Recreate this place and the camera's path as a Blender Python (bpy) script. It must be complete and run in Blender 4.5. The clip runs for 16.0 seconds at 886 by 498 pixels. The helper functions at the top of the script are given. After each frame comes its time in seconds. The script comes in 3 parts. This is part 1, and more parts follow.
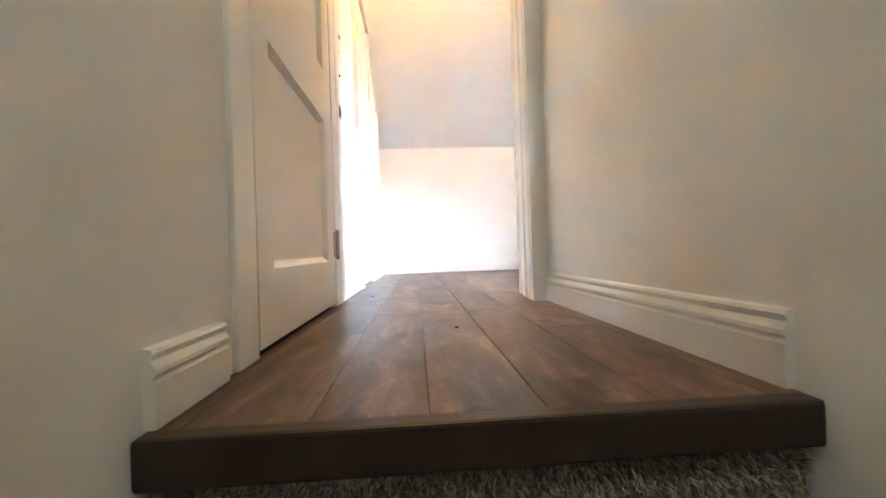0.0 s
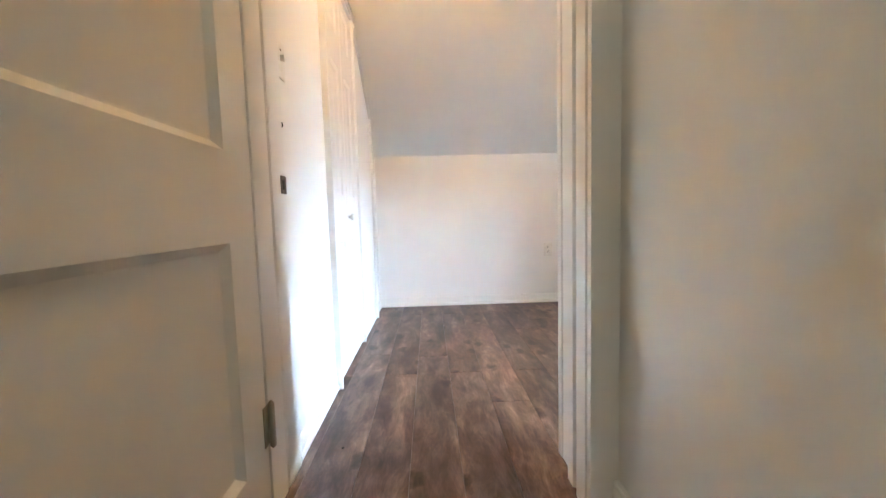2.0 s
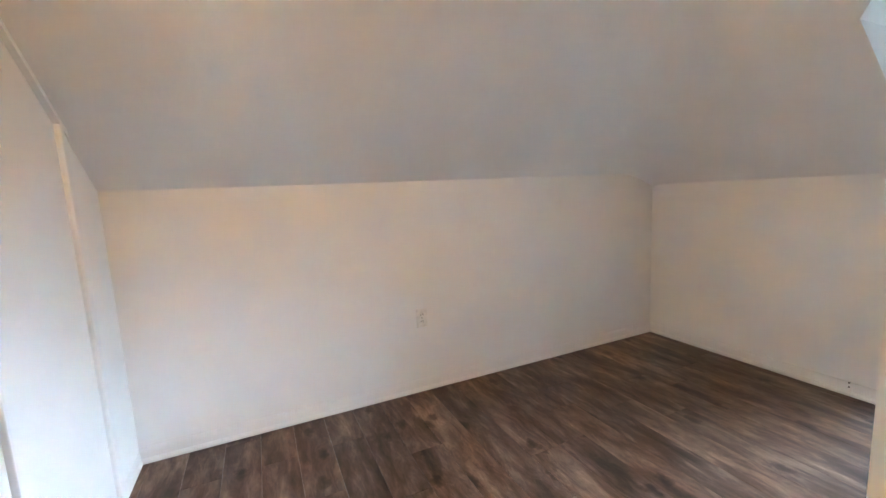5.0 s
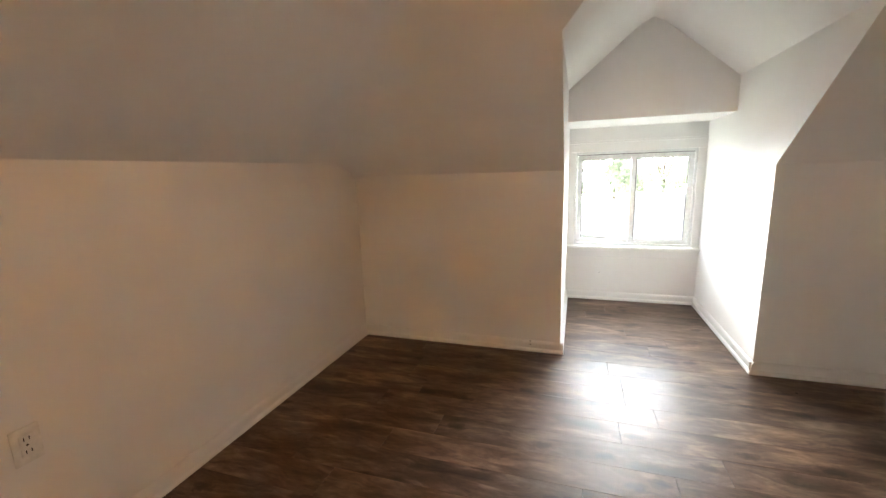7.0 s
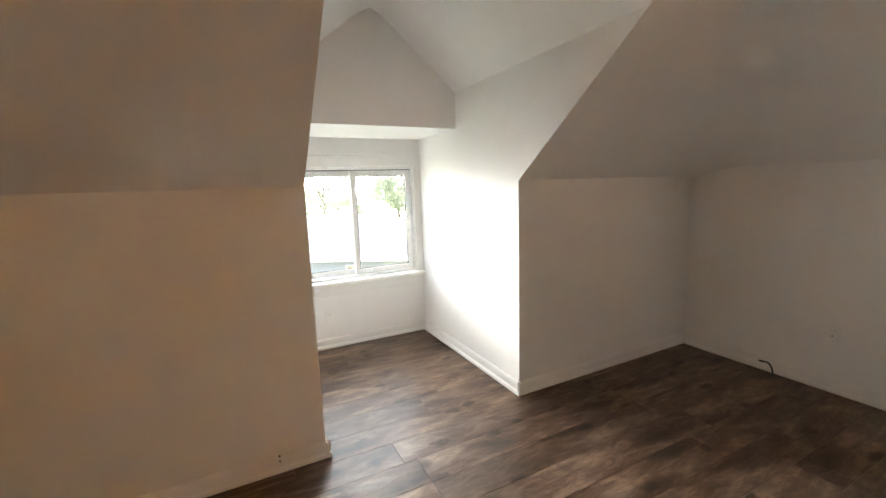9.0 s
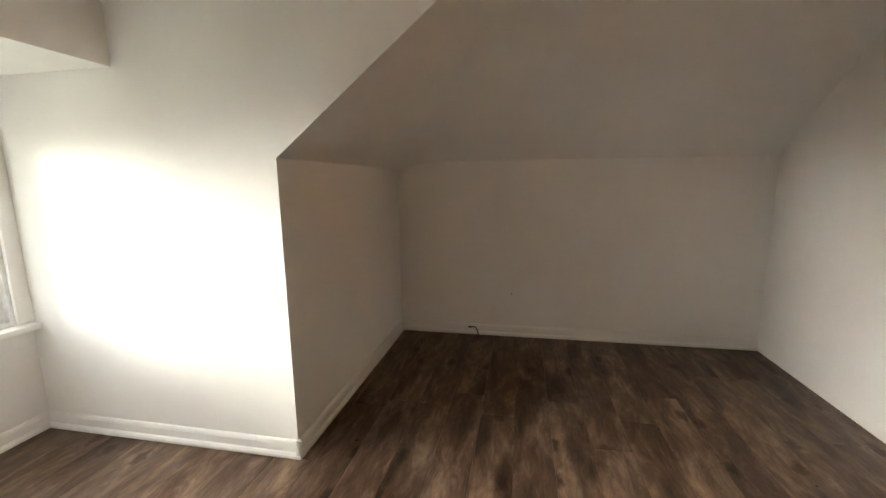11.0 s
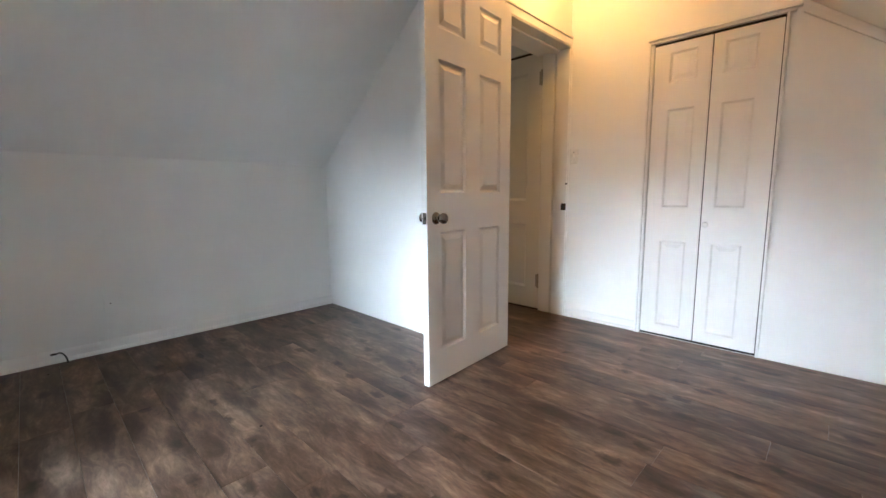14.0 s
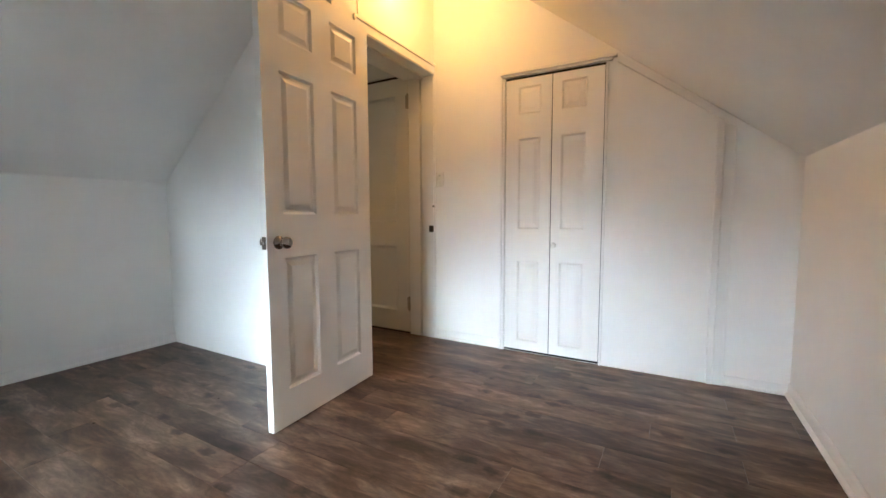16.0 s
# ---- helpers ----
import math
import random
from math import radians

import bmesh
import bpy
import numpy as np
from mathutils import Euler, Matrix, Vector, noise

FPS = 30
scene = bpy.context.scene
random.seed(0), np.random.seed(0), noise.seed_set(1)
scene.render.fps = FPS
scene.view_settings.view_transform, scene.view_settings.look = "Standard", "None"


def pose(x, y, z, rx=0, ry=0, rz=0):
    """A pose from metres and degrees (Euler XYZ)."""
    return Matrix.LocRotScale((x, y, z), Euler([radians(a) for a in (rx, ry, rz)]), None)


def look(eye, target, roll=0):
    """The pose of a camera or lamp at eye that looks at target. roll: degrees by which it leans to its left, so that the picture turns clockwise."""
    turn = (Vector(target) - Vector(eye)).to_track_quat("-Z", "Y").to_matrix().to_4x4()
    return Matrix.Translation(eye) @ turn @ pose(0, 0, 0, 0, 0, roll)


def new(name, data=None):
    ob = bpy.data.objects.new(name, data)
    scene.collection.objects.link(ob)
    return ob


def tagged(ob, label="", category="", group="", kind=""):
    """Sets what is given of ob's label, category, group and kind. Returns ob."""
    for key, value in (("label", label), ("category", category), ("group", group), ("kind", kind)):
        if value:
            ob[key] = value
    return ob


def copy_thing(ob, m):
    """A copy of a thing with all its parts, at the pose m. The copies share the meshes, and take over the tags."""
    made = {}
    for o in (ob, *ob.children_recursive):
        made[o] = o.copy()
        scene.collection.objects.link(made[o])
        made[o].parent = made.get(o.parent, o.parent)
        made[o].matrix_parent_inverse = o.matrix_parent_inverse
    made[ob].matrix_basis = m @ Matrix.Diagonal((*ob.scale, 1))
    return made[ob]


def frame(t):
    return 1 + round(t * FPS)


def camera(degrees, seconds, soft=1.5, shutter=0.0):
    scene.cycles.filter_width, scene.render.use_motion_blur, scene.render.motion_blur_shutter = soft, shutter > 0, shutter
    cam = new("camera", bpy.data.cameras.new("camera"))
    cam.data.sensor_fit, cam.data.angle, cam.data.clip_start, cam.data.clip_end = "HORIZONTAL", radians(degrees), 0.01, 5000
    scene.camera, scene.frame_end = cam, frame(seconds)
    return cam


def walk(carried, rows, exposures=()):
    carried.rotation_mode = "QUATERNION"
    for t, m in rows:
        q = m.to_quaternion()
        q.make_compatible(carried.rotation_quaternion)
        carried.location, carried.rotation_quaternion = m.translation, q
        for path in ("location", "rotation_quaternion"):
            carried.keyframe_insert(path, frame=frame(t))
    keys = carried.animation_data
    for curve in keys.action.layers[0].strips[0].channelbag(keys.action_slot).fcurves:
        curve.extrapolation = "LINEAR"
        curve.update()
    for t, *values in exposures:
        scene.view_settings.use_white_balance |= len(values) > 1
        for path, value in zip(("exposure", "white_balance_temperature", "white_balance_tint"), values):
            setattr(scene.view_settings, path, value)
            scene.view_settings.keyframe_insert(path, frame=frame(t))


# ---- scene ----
EXPOSURES = [
    (0.0, 6.6, 4950, 4), (0.5, 6.35, 4850, 5), (1.5, 6.05, 4900, 3), (3.0, 5.65, 4900, 0), (5.5, 5.3, 5200, 4), (6.0, 5.0, 5500, 7), (6.5, 4.75, 6500, 11), (8.0, 4.7, 7400, 13),
    (10.5, 4.05, 7200, 12), (11.0, 4.2, 8000, 12), (11.5, 4.6, 8800, 13), (12.5, 5.15, 5700, 5), (14.0, 4.95, 5600, 5), (16.0, 4.9, 5650, 3),
]
cam = camera(95.1, 16.0)
PATH = [
    (0, (-0.086, -0.511, 0.219), (0.045, 1.485, 0.229), -1.9),
    (0.5, (-0.092, -0.347, 0.362), (0.023, 1.649, 0.341), -0.9),
    (1, (-0.102, -0.18, 0.494), (0.088, 1.81, 0.464), -1.8),
    (1.5, (-0.048, 0.014, 0.658), (0.116, 2.006, 0.575), -2.1),
    (2, (0.008, 0.187, 0.785), (0.071, 2.179, 0.62), -1.6),
    (2.5, (0.017, 0.365, 0.912), (0.019, 2.355, 0.706), -0.8),
    (3, (0.018, 0.54, 1.046), (0.072, 2.525, 0.813), -2.0),
    (5.5, (0.206, 1.668, 1.209), (1.362, 3.275, 0.926), -2.5),
    (6, (0.219, 1.879, 1.207), (1.715, 3.163, 0.874), -2.0),
    (6.5, (0.297, 2.025, 1.196), (2.017, 2.98, 0.84), -1.8),
    (7, (0.409, 2.162, 1.218), (2.273, 2.782, 0.846), -1.8),
    (7.5, (0.58, 2.325, 1.193), (2.539, 2.541, 0.852), -1.2),
    (8, (0.768, 2.497, 1.217), (2.734, 2.326, 0.888), -1.4),
    (10.3, (2.01, 2.497, 1.146), (3.041, 0.813, 0.828), -1.5),
    (10.5, (2.078, 2.477, 1.149), (2.939, 0.702, 0.82), -1.2),
    (11, (2.171, 2.524, 1.114), (2.551, 0.588, 0.785), -0.7),
    (11.5, (2.205, 2.559, 1.102), (1.996, 0.596, 0.781), -0.5),
    (12, (2.232, 2.661, 1.074), (1.564, 0.799, 0.777), -0.2),
    (12.5, (2.286, 2.788, 1.036), (1.334, 1.051, 0.757), -0.6),
    (13, (2.378, 2.901, 1.013), (1.235, 1.286, 0.724), -0.7),
    (13.5, (2.494, 2.95, 0.995), (1.208, 1.447, 0.698), -0.6),
    (14, (2.559, 2.992, 0.986), (1.139, 1.608, 0.724), -0.5),
    (14.5, (2.595, 3.029, 0.977), (1.038, 1.791, 0.769), -0.4),
    (15, (2.6, 3.075, 0.963), (0.94, 1.973, 0.791), -0.3),
    (15.5, (2.546, 3.116, 0.976), (0.832, 2.098, 0.813), -0.2),
    (16, (2.359, 3.091, 0.99), (0.621, 2.114, 0.828), -0.2),
]
walk(cam, [(t, look(eye, target, roll)) for t, eye, target, roll in PATH], EXPOSURES)

# ---- light ----
world = bpy.data.worlds.new("sky")
world.use_nodes = True
scene.world = world
wn = world.node_tree.nodes
sky = wn.new("ShaderNodeTexSky")
sky.sky_type = "NISHITA"
sky.sun_disc = False
sky.sun_elevation = radians(48)
sky.sun_rotation = radians(246)
sky.air_density, sky.dust_density = 1.0, 1.2
world.node_tree.links.new(sky.outputs[0], wn["Background"].inputs[0])
wn["Background"].inputs[1].default_value = 0.05


def lamp(name, kind, power, color, m, **more):
    data = bpy.data.lights.new(name, kind)
    data.energy, data.color = power, color
    if "size" in more:
        data.shape, data.size, data.size_y = "RECTANGLE", more["size"], more["size_y"]
    if "radius" in more:
        data.shadow_soft_size = more["radius"]
    if "angle" in more:
        data.angle = radians(more["angle"])
    ob = new(name, data)
    ob.matrix_world = m
    return ob


# overcast sun, from behind the house
lamp("sun", "SUN", 0.6, (1.0, 0.96, 0.9), look((-9, -4, 12), (0, 0, 0)), angle=10)
# added area lamp, standing in for the bright overcast sky high over the dormer window
lamp("sky_stand_in", "AREA", 130, (0.86, 0.94, 1.0), look((13.0, 1.75, 8.5), (4.4, 1.7, 0.95)), size=10.0, size_y=8.0)
# ceiling lamp of the room
lamp("room_lamp_light", "POINT", 0.48, (1.0, 0.465, 0.12), pose(0.12, 1.72, 2.46), radius=0.06)
# fill lamp added over the stair, out of view, to brighten the hall
lamp("hall_fill_light", "POINT", 0.2, (1.0, 0.78, 0.48), pose(0.02, -1.3, 2.34), radius=0.09)

# ---- plan ----
XW, XA, XE = -0.44, 0.648, 3.055          # west wall, alcove's west wall, east knee wall
YS, YH, YD, YN = -0.328, 1.17, 1.44, 3.69  # alcove's south wall, door wall's two faces, north knee wall
HL, HR = -0.44, 0.459                      # hall's side walls
KN, KE, KS = 1.292, 1.205, 1.25            # knee wall heights
GN, GE, GS = 0.775, 0.785, 0.785           # slopes of the ceilings
HC = 2.69
D1, D2, XH, XV = 1.157, 2.24, 3.722, 4.335  # dormer: cheeks, header, window wall
ZH, ZE, ZP = 1.56, 1.752, 2.215            # dormer: header's foot, eaves, ridge
DM = (D1 + D2) / 2
JL, JR = -0.424, 0.414                     # door jambs
HEAD = 2.08


# ---- materials ----
def material(name):
    m = bpy.data.materials.new(name)
    m.use_nodes = True
    nt = m.node_tree
    return m, nt, nt.nodes["Principled BSDF"]


def node(nt, kind, **inputs):
    n = nt.nodes.new(kind)
    for key, value in inputs.items():
        n.inputs[key].default_value = value
    return n


def ramp(nt, fac, stops):
    r = nt.nodes.new("ShaderNodeValToRGB")
    while len(r.color_ramp.elements) < len(stops):
        r.color_ramp.elements.new(0.5)
    for e, (p, c) in zip(r.color_ramp.elements, stops):
        e.position, e.color = p, (*c, 1)
    nt.links.new(fac, r.inputs[0])
    return r


def noise_at(nt, coord, scale, detail=4.0, rough=0.55, distort=0.0):
    n = nt.nodes.new("ShaderNodeTexNoise")
    n.inputs["Scale"].default_value, n.inputs["Detail"].default_value = scale, detail
    n.inputs["Roughness"].default_value, n.inputs["Distortion"].default_value = rough, distort
    nt.links.new(coord, n.inputs["Vector"])
    return n


def bump(nt, bsdf, height, strength, distance):
    b = node(nt, "ShaderNodeBump", Strength=strength, Distance=distance)
    nt.links.new(height, b.inputs["Height"])
    nt.links.new(b.outputs[0], bsdf.inputs["Normal"])
    return b


def paint(name, color, rough, grain=0.25, grain_scale=260.0, mottling=0.05, distance=0.0012):
    """Painted plaster or wood: soft mottling, roller grain and faint scuffs."""
    m, nt, p = material(name)
    co = nt.nodes.new("ShaderNodeTexCoord").outputs["Object"]
    big = noise_at(nt, co, 1.7, 5, 0.6)
    lo = tuple(c * (1 - mottling) for c in color)
    r = ramp(nt, big.outputs[0], [(0.3, lo), (0.7, color)])
    nt.links.new(r.outputs[0], p.inputs["Base Color"])
    fine = noise_at(nt, co, grain_scale, 3, 0.6)
    wavy = noise_at(nt, co, 14.0, 2, 0.5)
    mix = nt.nodes.new("ShaderNodeMath")
    mix.operation = "MULTIPLY_ADD"
    mix.inputs[1].default_value = 2.0
    nt.links.new(wavy.outputs[0], mix.inputs[0])
    nt.links.new(fine.outputs[0], mix.inputs[2])
    bump(nt, p, mix.outputs[0], grain, distance)
    rr = nt.nodes.new("ShaderNodeMapRange")
    rr.inputs["To Min"].default_value, rr.inputs["To Max"].default_value = rough - 0.06, rough + 0.08
    nt.links.new(noise_at(nt, co, 6.0).outputs[0], rr.inputs[0])
    nt.links.new(rr.outputs[0], p.inputs["Roughness"])
    return m


def plain(name, color, rough, metal=0.0):
    m, nt, p = material(name)
    co = nt.nodes.new("ShaderNodeTexCoord").outputs["Object"]
    r = ramp(nt, noise_at(nt, co, 40.0).outputs[0], [(0.3, tuple(c * 0.82 for c in color)), (0.7, color)])
    nt.links.new(r.outputs[0], p.inputs["Base Color"])
    p.inputs["Roughness"].default_value, p.inputs["Metallic"].default_value = rough, metal
    return m


def plank_wood():
    """Rustic vinyl planks: brown with grey bleaching, wavy figure, ragged pale patches and dark knots, each plank its own."""
    m, nt, p = material("plank_wood")
    L = nt.links.new

    def math_node(op, a, b, c=None):
        n = nt.nodes.new("ShaderNodeMath")
        n.operation = op
        for i, v in enumerate((a, b, c)):
            if v is None:
                continue
            if isinstance(v, float):
                n.inputs[i].default_value = v
            else:
                L(v, n.inputs[i])
        return n.outputs[0]

    def tint(base, other, amount):
        n = nt.nodes.new("ShaderNodeMixRGB")
        n.blend_type = "MULTIPLY"
        n.inputs[0].default_value = amount
        L(base, n.inputs[1])
        L(other, n.inputs[2])
        return n.outputs[0]

    def stretched(coord, y):
        n = nt.nodes.new("ShaderNodeMapping")
        n.inputs["Scale"].default_value = (1.0, y, 1.0)
        L(coord, n.inputs[0])
        return n.outputs[0]

    co = nt.nodes.new("ShaderNodeTexCoord").outputs["Object"]
    pick = nt.nodes.new("ShaderNodeObjectInfo").outputs["Random"]
    shift = nt.nodes.new("ShaderNodeCombineXYZ")
    for i, k in enumerate((31.0, 57.0, 13.0)):
        L(math_node("MULTIPLY", pick, k), shift.inputs[i])
    add = nt.nodes.new("ShaderNodeVectorMath")
    add.operation = "ADD"
    L(co, add.inputs[0])
    L(shift.outputs[0], add.inputs[1])
    mid = stretched(add.outputs[0], 0.3)
    # knots, drawn out along the grain and ragged
    warp = nt.nodes.new("ShaderNodeVectorMath")
    warp.operation = "MULTIPLY_ADD"
    warp.inputs[1].default_value = (0.15, 0.15, 0.0)
    L(noise_at(nt, mid, 9.0, 4).outputs["Color"], warp.inputs[0])
    L(mid, warp.inputs[2])
    vor = nt.nodes.new("ShaderNodeTexVoronoi")
    vor.voronoi_dimensions = "2D"
    vor.inputs["Scale"].default_value = 3.6
    L(warp.outputs[0], vor.inputs["Vector"])
    near = vor.outputs["Distance"]
    swirl = nt.nodes.new("ShaderNodeMapRange")
    swirl.inputs["From Max"].default_value, swirl.inputs["To Min"].default_value, swirl.inputs["To Max"].default_value = 0.24, 0.05, 0.0
    L(near, swirl.inputs[0])
    # the grain runs along the plank, wavers, and bends round the knots
    side = nt.nodes.new("ShaderNodeCombineXYZ")
    L(math_node("MULTIPLY_ADD", noise_at(nt, mid, 6.5, 3, 0.55).outputs[0], 0.2, swirl.outputs[0]), side.inputs[0])
    bent = nt.nodes.new("ShaderNodeVectorMath")
    bent.operation = "ADD"
    L(add.outputs[0], bent.inputs[0])
    L(side.outputs[0], bent.inputs[1])
    long = stretched(bent.outputs[0], 0.15)
    cloud = noise_at(nt, mid, 8.0, 5, 0.62, 0.5).outputs[0]
    grain = noise_at(nt, long, 22.0, 5, 0.66, 0.7).outputs[0]
    fibre = noise_at(nt, long, 240.0, 3, 0.6, 0.2).outputs[0]
    # cathedral figure: contour lines of a slow noise
    slow = noise_at(nt, stretched(bent.outputs[0], 0.3), 6.0, 2, 0.5, 0.8).outputs[0]
    rings = math_node("MULTIPLY_ADD", math_node("SINE", math_node("MULTIPLY", slow, 55.0), 0.0), 0.5, 0.5)
    body = math_node("MULTIPLY_ADD", grain, 0.42, math_node("MULTIPLY", cloud, 0.58))
    base = ramp(nt, body, [(0.34, (0.042, 0.023, 0.014)), (0.45, (0.096, 0.058, 0.038)), (0.53, (0.148, 0.096, 0.067)), (0.64, (0.255, 0.184, 0.137))])
    figure = ramp(nt, rings, [(0.0, (0.66, 0.63, 0.61)), (0.35, (0.97, 0.96, 0.96)), (1.0, (1.08, 1.07, 1.06))])
    streak = ramp(nt, fibre, [(0.34, (0.66, 0.64, 0.62)), (0.5, (0.96, 0.95, 0.94)), (0.66, (1.13, 1.12, 1.11))])
    knot = ramp(nt, near, [(0.05, (0.15, 0.12, 0.10)), (0.12, (0.42, 0.37, 0.34)), (0.21, (1, 1, 1))])
    # small crisp knots in some places
    spots = nt.nodes.new("ShaderNodeTexVoronoi")
    spots.voronoi_dimensions = "2D"
    spots.inputs["Scale"].default_value = 6.5
    dabs = nt.nodes.new("ShaderNodeVectorMath")
    dabs.operation = "MULTIPLY_ADD"
    dabs.inputs[1].default_value = (0.05, 0.05, 0.0)
    L(noise_at(nt, add.outputs[0], 26.0, 4).outputs["Color"], dabs.inputs[0])
    L(stretched(add.outputs[0], 0.55), dabs.inputs[2])
    L(dabs.outputs[0], spots.inputs["Vector"])
    few = nt.nodes.new("ShaderNodeSeparateColor")
    L(spots.outputs["Color"], few.inputs[0])
    reach = math_node("ADD", spots.outputs["Distance"], math_node("MULTIPLY", math_node("LESS_THAN", few.outputs[0], 0.62), 1.0))
    eye = ramp(nt, reach, [(0.06, (0.20, 0.16, 0.14)), (0.13, (0.50, 0.45, 0.42)), (0.20, (1.08, 1.06, 1.04)), (0.27, (1, 1, 1))])
    # ragged pale scrapes
    scrape = ramp(nt, noise_at(nt, mid, 17.0, 6, 0.72, 0.8).outputs[0], [(0.40, (0.70, 0.68, 0.67)), (0.50, (1, 1, 1)), (0.58, (1.28, 1.27, 1.26)), (0.68, (1.6, 1.58, 1.56))])
    tone = ramp(nt, pick, [(0.0, (0.76, 0.75, 0.75)), (0.25, (0.96, 0.95, 0.96)), (0.5, (1.02, 0.95, 0.89)), (0.75, (0.88, 0.85, 0.83)), (1.0, (1.30, 1.22, 1.14))])
    color = base.outputs[0]
    for layer, amount in ((figure, 0.22), (streak, 0.28), (knot, 0.7), (eye, 0.85), (scrape, 0.8), (tone, 1.0)):
        color = tint(color, layer.outputs[0], amount)
    L(color, p.inputs["Base Color"])
    rr = nt.nodes.new("ShaderNodeMapRange")
    rr.inputs["To Min"].default_value, rr.inputs["To Max"].default_value = 0.28, 0.43
    p.inputs["Specular IOR Level"].default_value = 0.27
    L(grain, rr.inputs[0])
    L(rr.outputs[0], p.inputs["Roughness"])
    bump(nt, p, math_node("ADD", grain, fibre), 0.2, 0.001)
    return m


def carpet_material():
    m, nt, p = material("carpet")
    co = nt.nodes.new("ShaderNodeTexCoord").outputs["Object"]
    r = ramp(nt, noise_at(nt, co, 210.0, 4, 0.7).outputs[0], [(0.35, (0.14, 0.12, 0.10)), (0.5, (0.34, 0.30, 0.25)), (0.66, (0.58, 0.52, 0.44))])
    nt.links.new(r.outputs[0], p.inputs["Base Color"])
    p.inputs["Roughness"].default_value = 0.95
    bump(nt, p, noise_at(nt, co, 160.0).outputs[0], 0.9, 0.006)
    return m


def pile_material():
    m, nt, p = material("carpet_pile")
    geo = nt.nodes.new("ShaderNodeNewGeometry")
    r = ramp(nt, geo.outputs["Random Per Island"], [(0.0, (0.16, 0.135, 0.11)), (0.5, (0.40, 0.35, 0.29)), (1.0, (0.68, 0.62, 0.53))])
    nt.links.new(r.outputs[0], p.inputs["Base Color"])
    p.inputs["Roughness"].default_value = 0.9
    return m


def glass_material():
    m, nt, p = material("window_glass")
    p.inputs["Base Color"].default_value = (0.97, 0.985, 0.98, 1)
    p.inputs["Roughness"].default_value = 0.0
    p.inputs["Transmission Weight"].default_value = 1.0
    p.inputs["IOR"].default_value = 1.12
    return m


def glow_material(name, color, strength):
    m, nt, p = material(name)
    p.inputs["Base Color"].default_value = (0.9, 0.88, 0.82, 1)
    p.inputs["Emission Color"].default_value = (*color, 1)
    p.inputs["Emission Strength"].default_value = strength
    return m


def leaf_material(name, a, b):
    m, nt, p = material(name)
    geo = nt.nodes.new("ShaderNodeNewGeometry")
    r = ramp(nt, geo.outputs["Random Per Island"], [(0.0, a), (1.0, b)])
    nt.links.new(r.outputs[0], p.inputs["Base Color"])
    p.inputs["Roughness"].default_value = 0.6
    thin = nt.nodes.new("ShaderNodeBsdfTranslucent")
    nt.links.new(r.outputs[0], thin.inputs["Color"])
    both = nt.nodes.new("ShaderNodeAddShader")
    nt.links.new(p.outputs[0], both.inputs[0])
    nt.links.new(thin.outputs[0], both.inputs[1])
    nt.links.new(both.outputs[0], nt.nodes["Material Output"].inputs["Surface"])
    return m


WALL = paint("wall_paint", (0.88, 0.87, 0.845), 0.62, 0.3, 230.0)
CEIL = paint("ceiling_paint", (0.88, 0.87, 0.845), 0.75, 0.5, 120.0, 0.06, 0.002)
TRIM = paint("trim_paint", (0.84, 0.83, 0.81), 0.34, 0.12, 190.0, 0.03)
DOOR = paint("door_paint", (0.83, 0.81, 0.78), 0.36, 0.16, 150.0, 0.03)
OLD_DOOR = paint("old_door_paint", (0.80, 0.77, 0.71), 0.42, 0.3, 90.0, 0.06)
PLANK = plank_wood()
NOSE = paint("dark_stained_wood", (0.035, 0.02, 0.012), 0.45, 0.3, 120.0, 0.4)
CARPET, PILE = carpet_material(), pile_material()
NICKEL = plain("satin_nickel", (0.33, 0.295, 0.26), 0.09, 1.0)
HINGE = plain("worn_hinge", (0.42, 0.38, 0.31), 0.45, 0.35)
BRONZE = plain("dark_bronze", (0.09, 0.065, 0.045), 0.4, 0.9)
VINYL = plain("white_vinyl", (0.82, 0.83, 0.83), 0.3)
PLASTIC = plain("ivory_plastic", (0.88, 0.865, 0.81), 0.32)
BLACK = plain("black_rubber", (0.02, 0.02, 0.02), 0.5)
# near-black: shade painted into gaps and holes; also crumbs, dots and underfloor
VOID = plain("gap_shade_and_crumbs", (0.03, 0.026, 0.022), 0.9)
GLASS = glass_material()


# ---- builders ----
def link(name, bm, mat, parent=None, smooth=False):
    me = bpy.data.meshes.new(name)
    bmesh.ops.recalc_face_normals(bm, faces=bm.faces)
    bm.to_mesh(me)
    bm.free()
    me.materials.append(mat)
    if smooth:
        for f in me.polygons:
            f.use_smooth = True
    ob = new(name, me)
    if parent:
        ob.parent = parent
    return ob


def part(name, bm, mat, parent, label="", smooth=False):
    return tagged(link(name, bm, mat, parent, smooth), label)


def empty(name, label, category, m=None, group="", kind=""):
    ob = new(name)
    if m is not None:
        ob.matrix_world = m
    return tagged(ob, label, category, group, kind)


def add_box(bm, a, b, bevel=0.0, m=None):
    made = bmesh.ops.create_cube(bm, size=1)["verts"]
    for v in made:
        v.co = Vector([a[i] if v.co[i] < 0 else b[i] for i in range(3)])
    if bevel:
        edges = list({e for v in made for e in v.link_edges})
        made = bmesh.ops.bevel(bm, geom=edges, offset=bevel, segments=2, affect="EDGES", profile=0.6)["verts"]
    if m is not None:
        bmesh.ops.transform(bm, matrix=m, verts=list(made))


def box_bm(a, b, bevel=0.0):
    bm = bmesh.new()
    add_box(bm, a, b, bevel)
    return bm


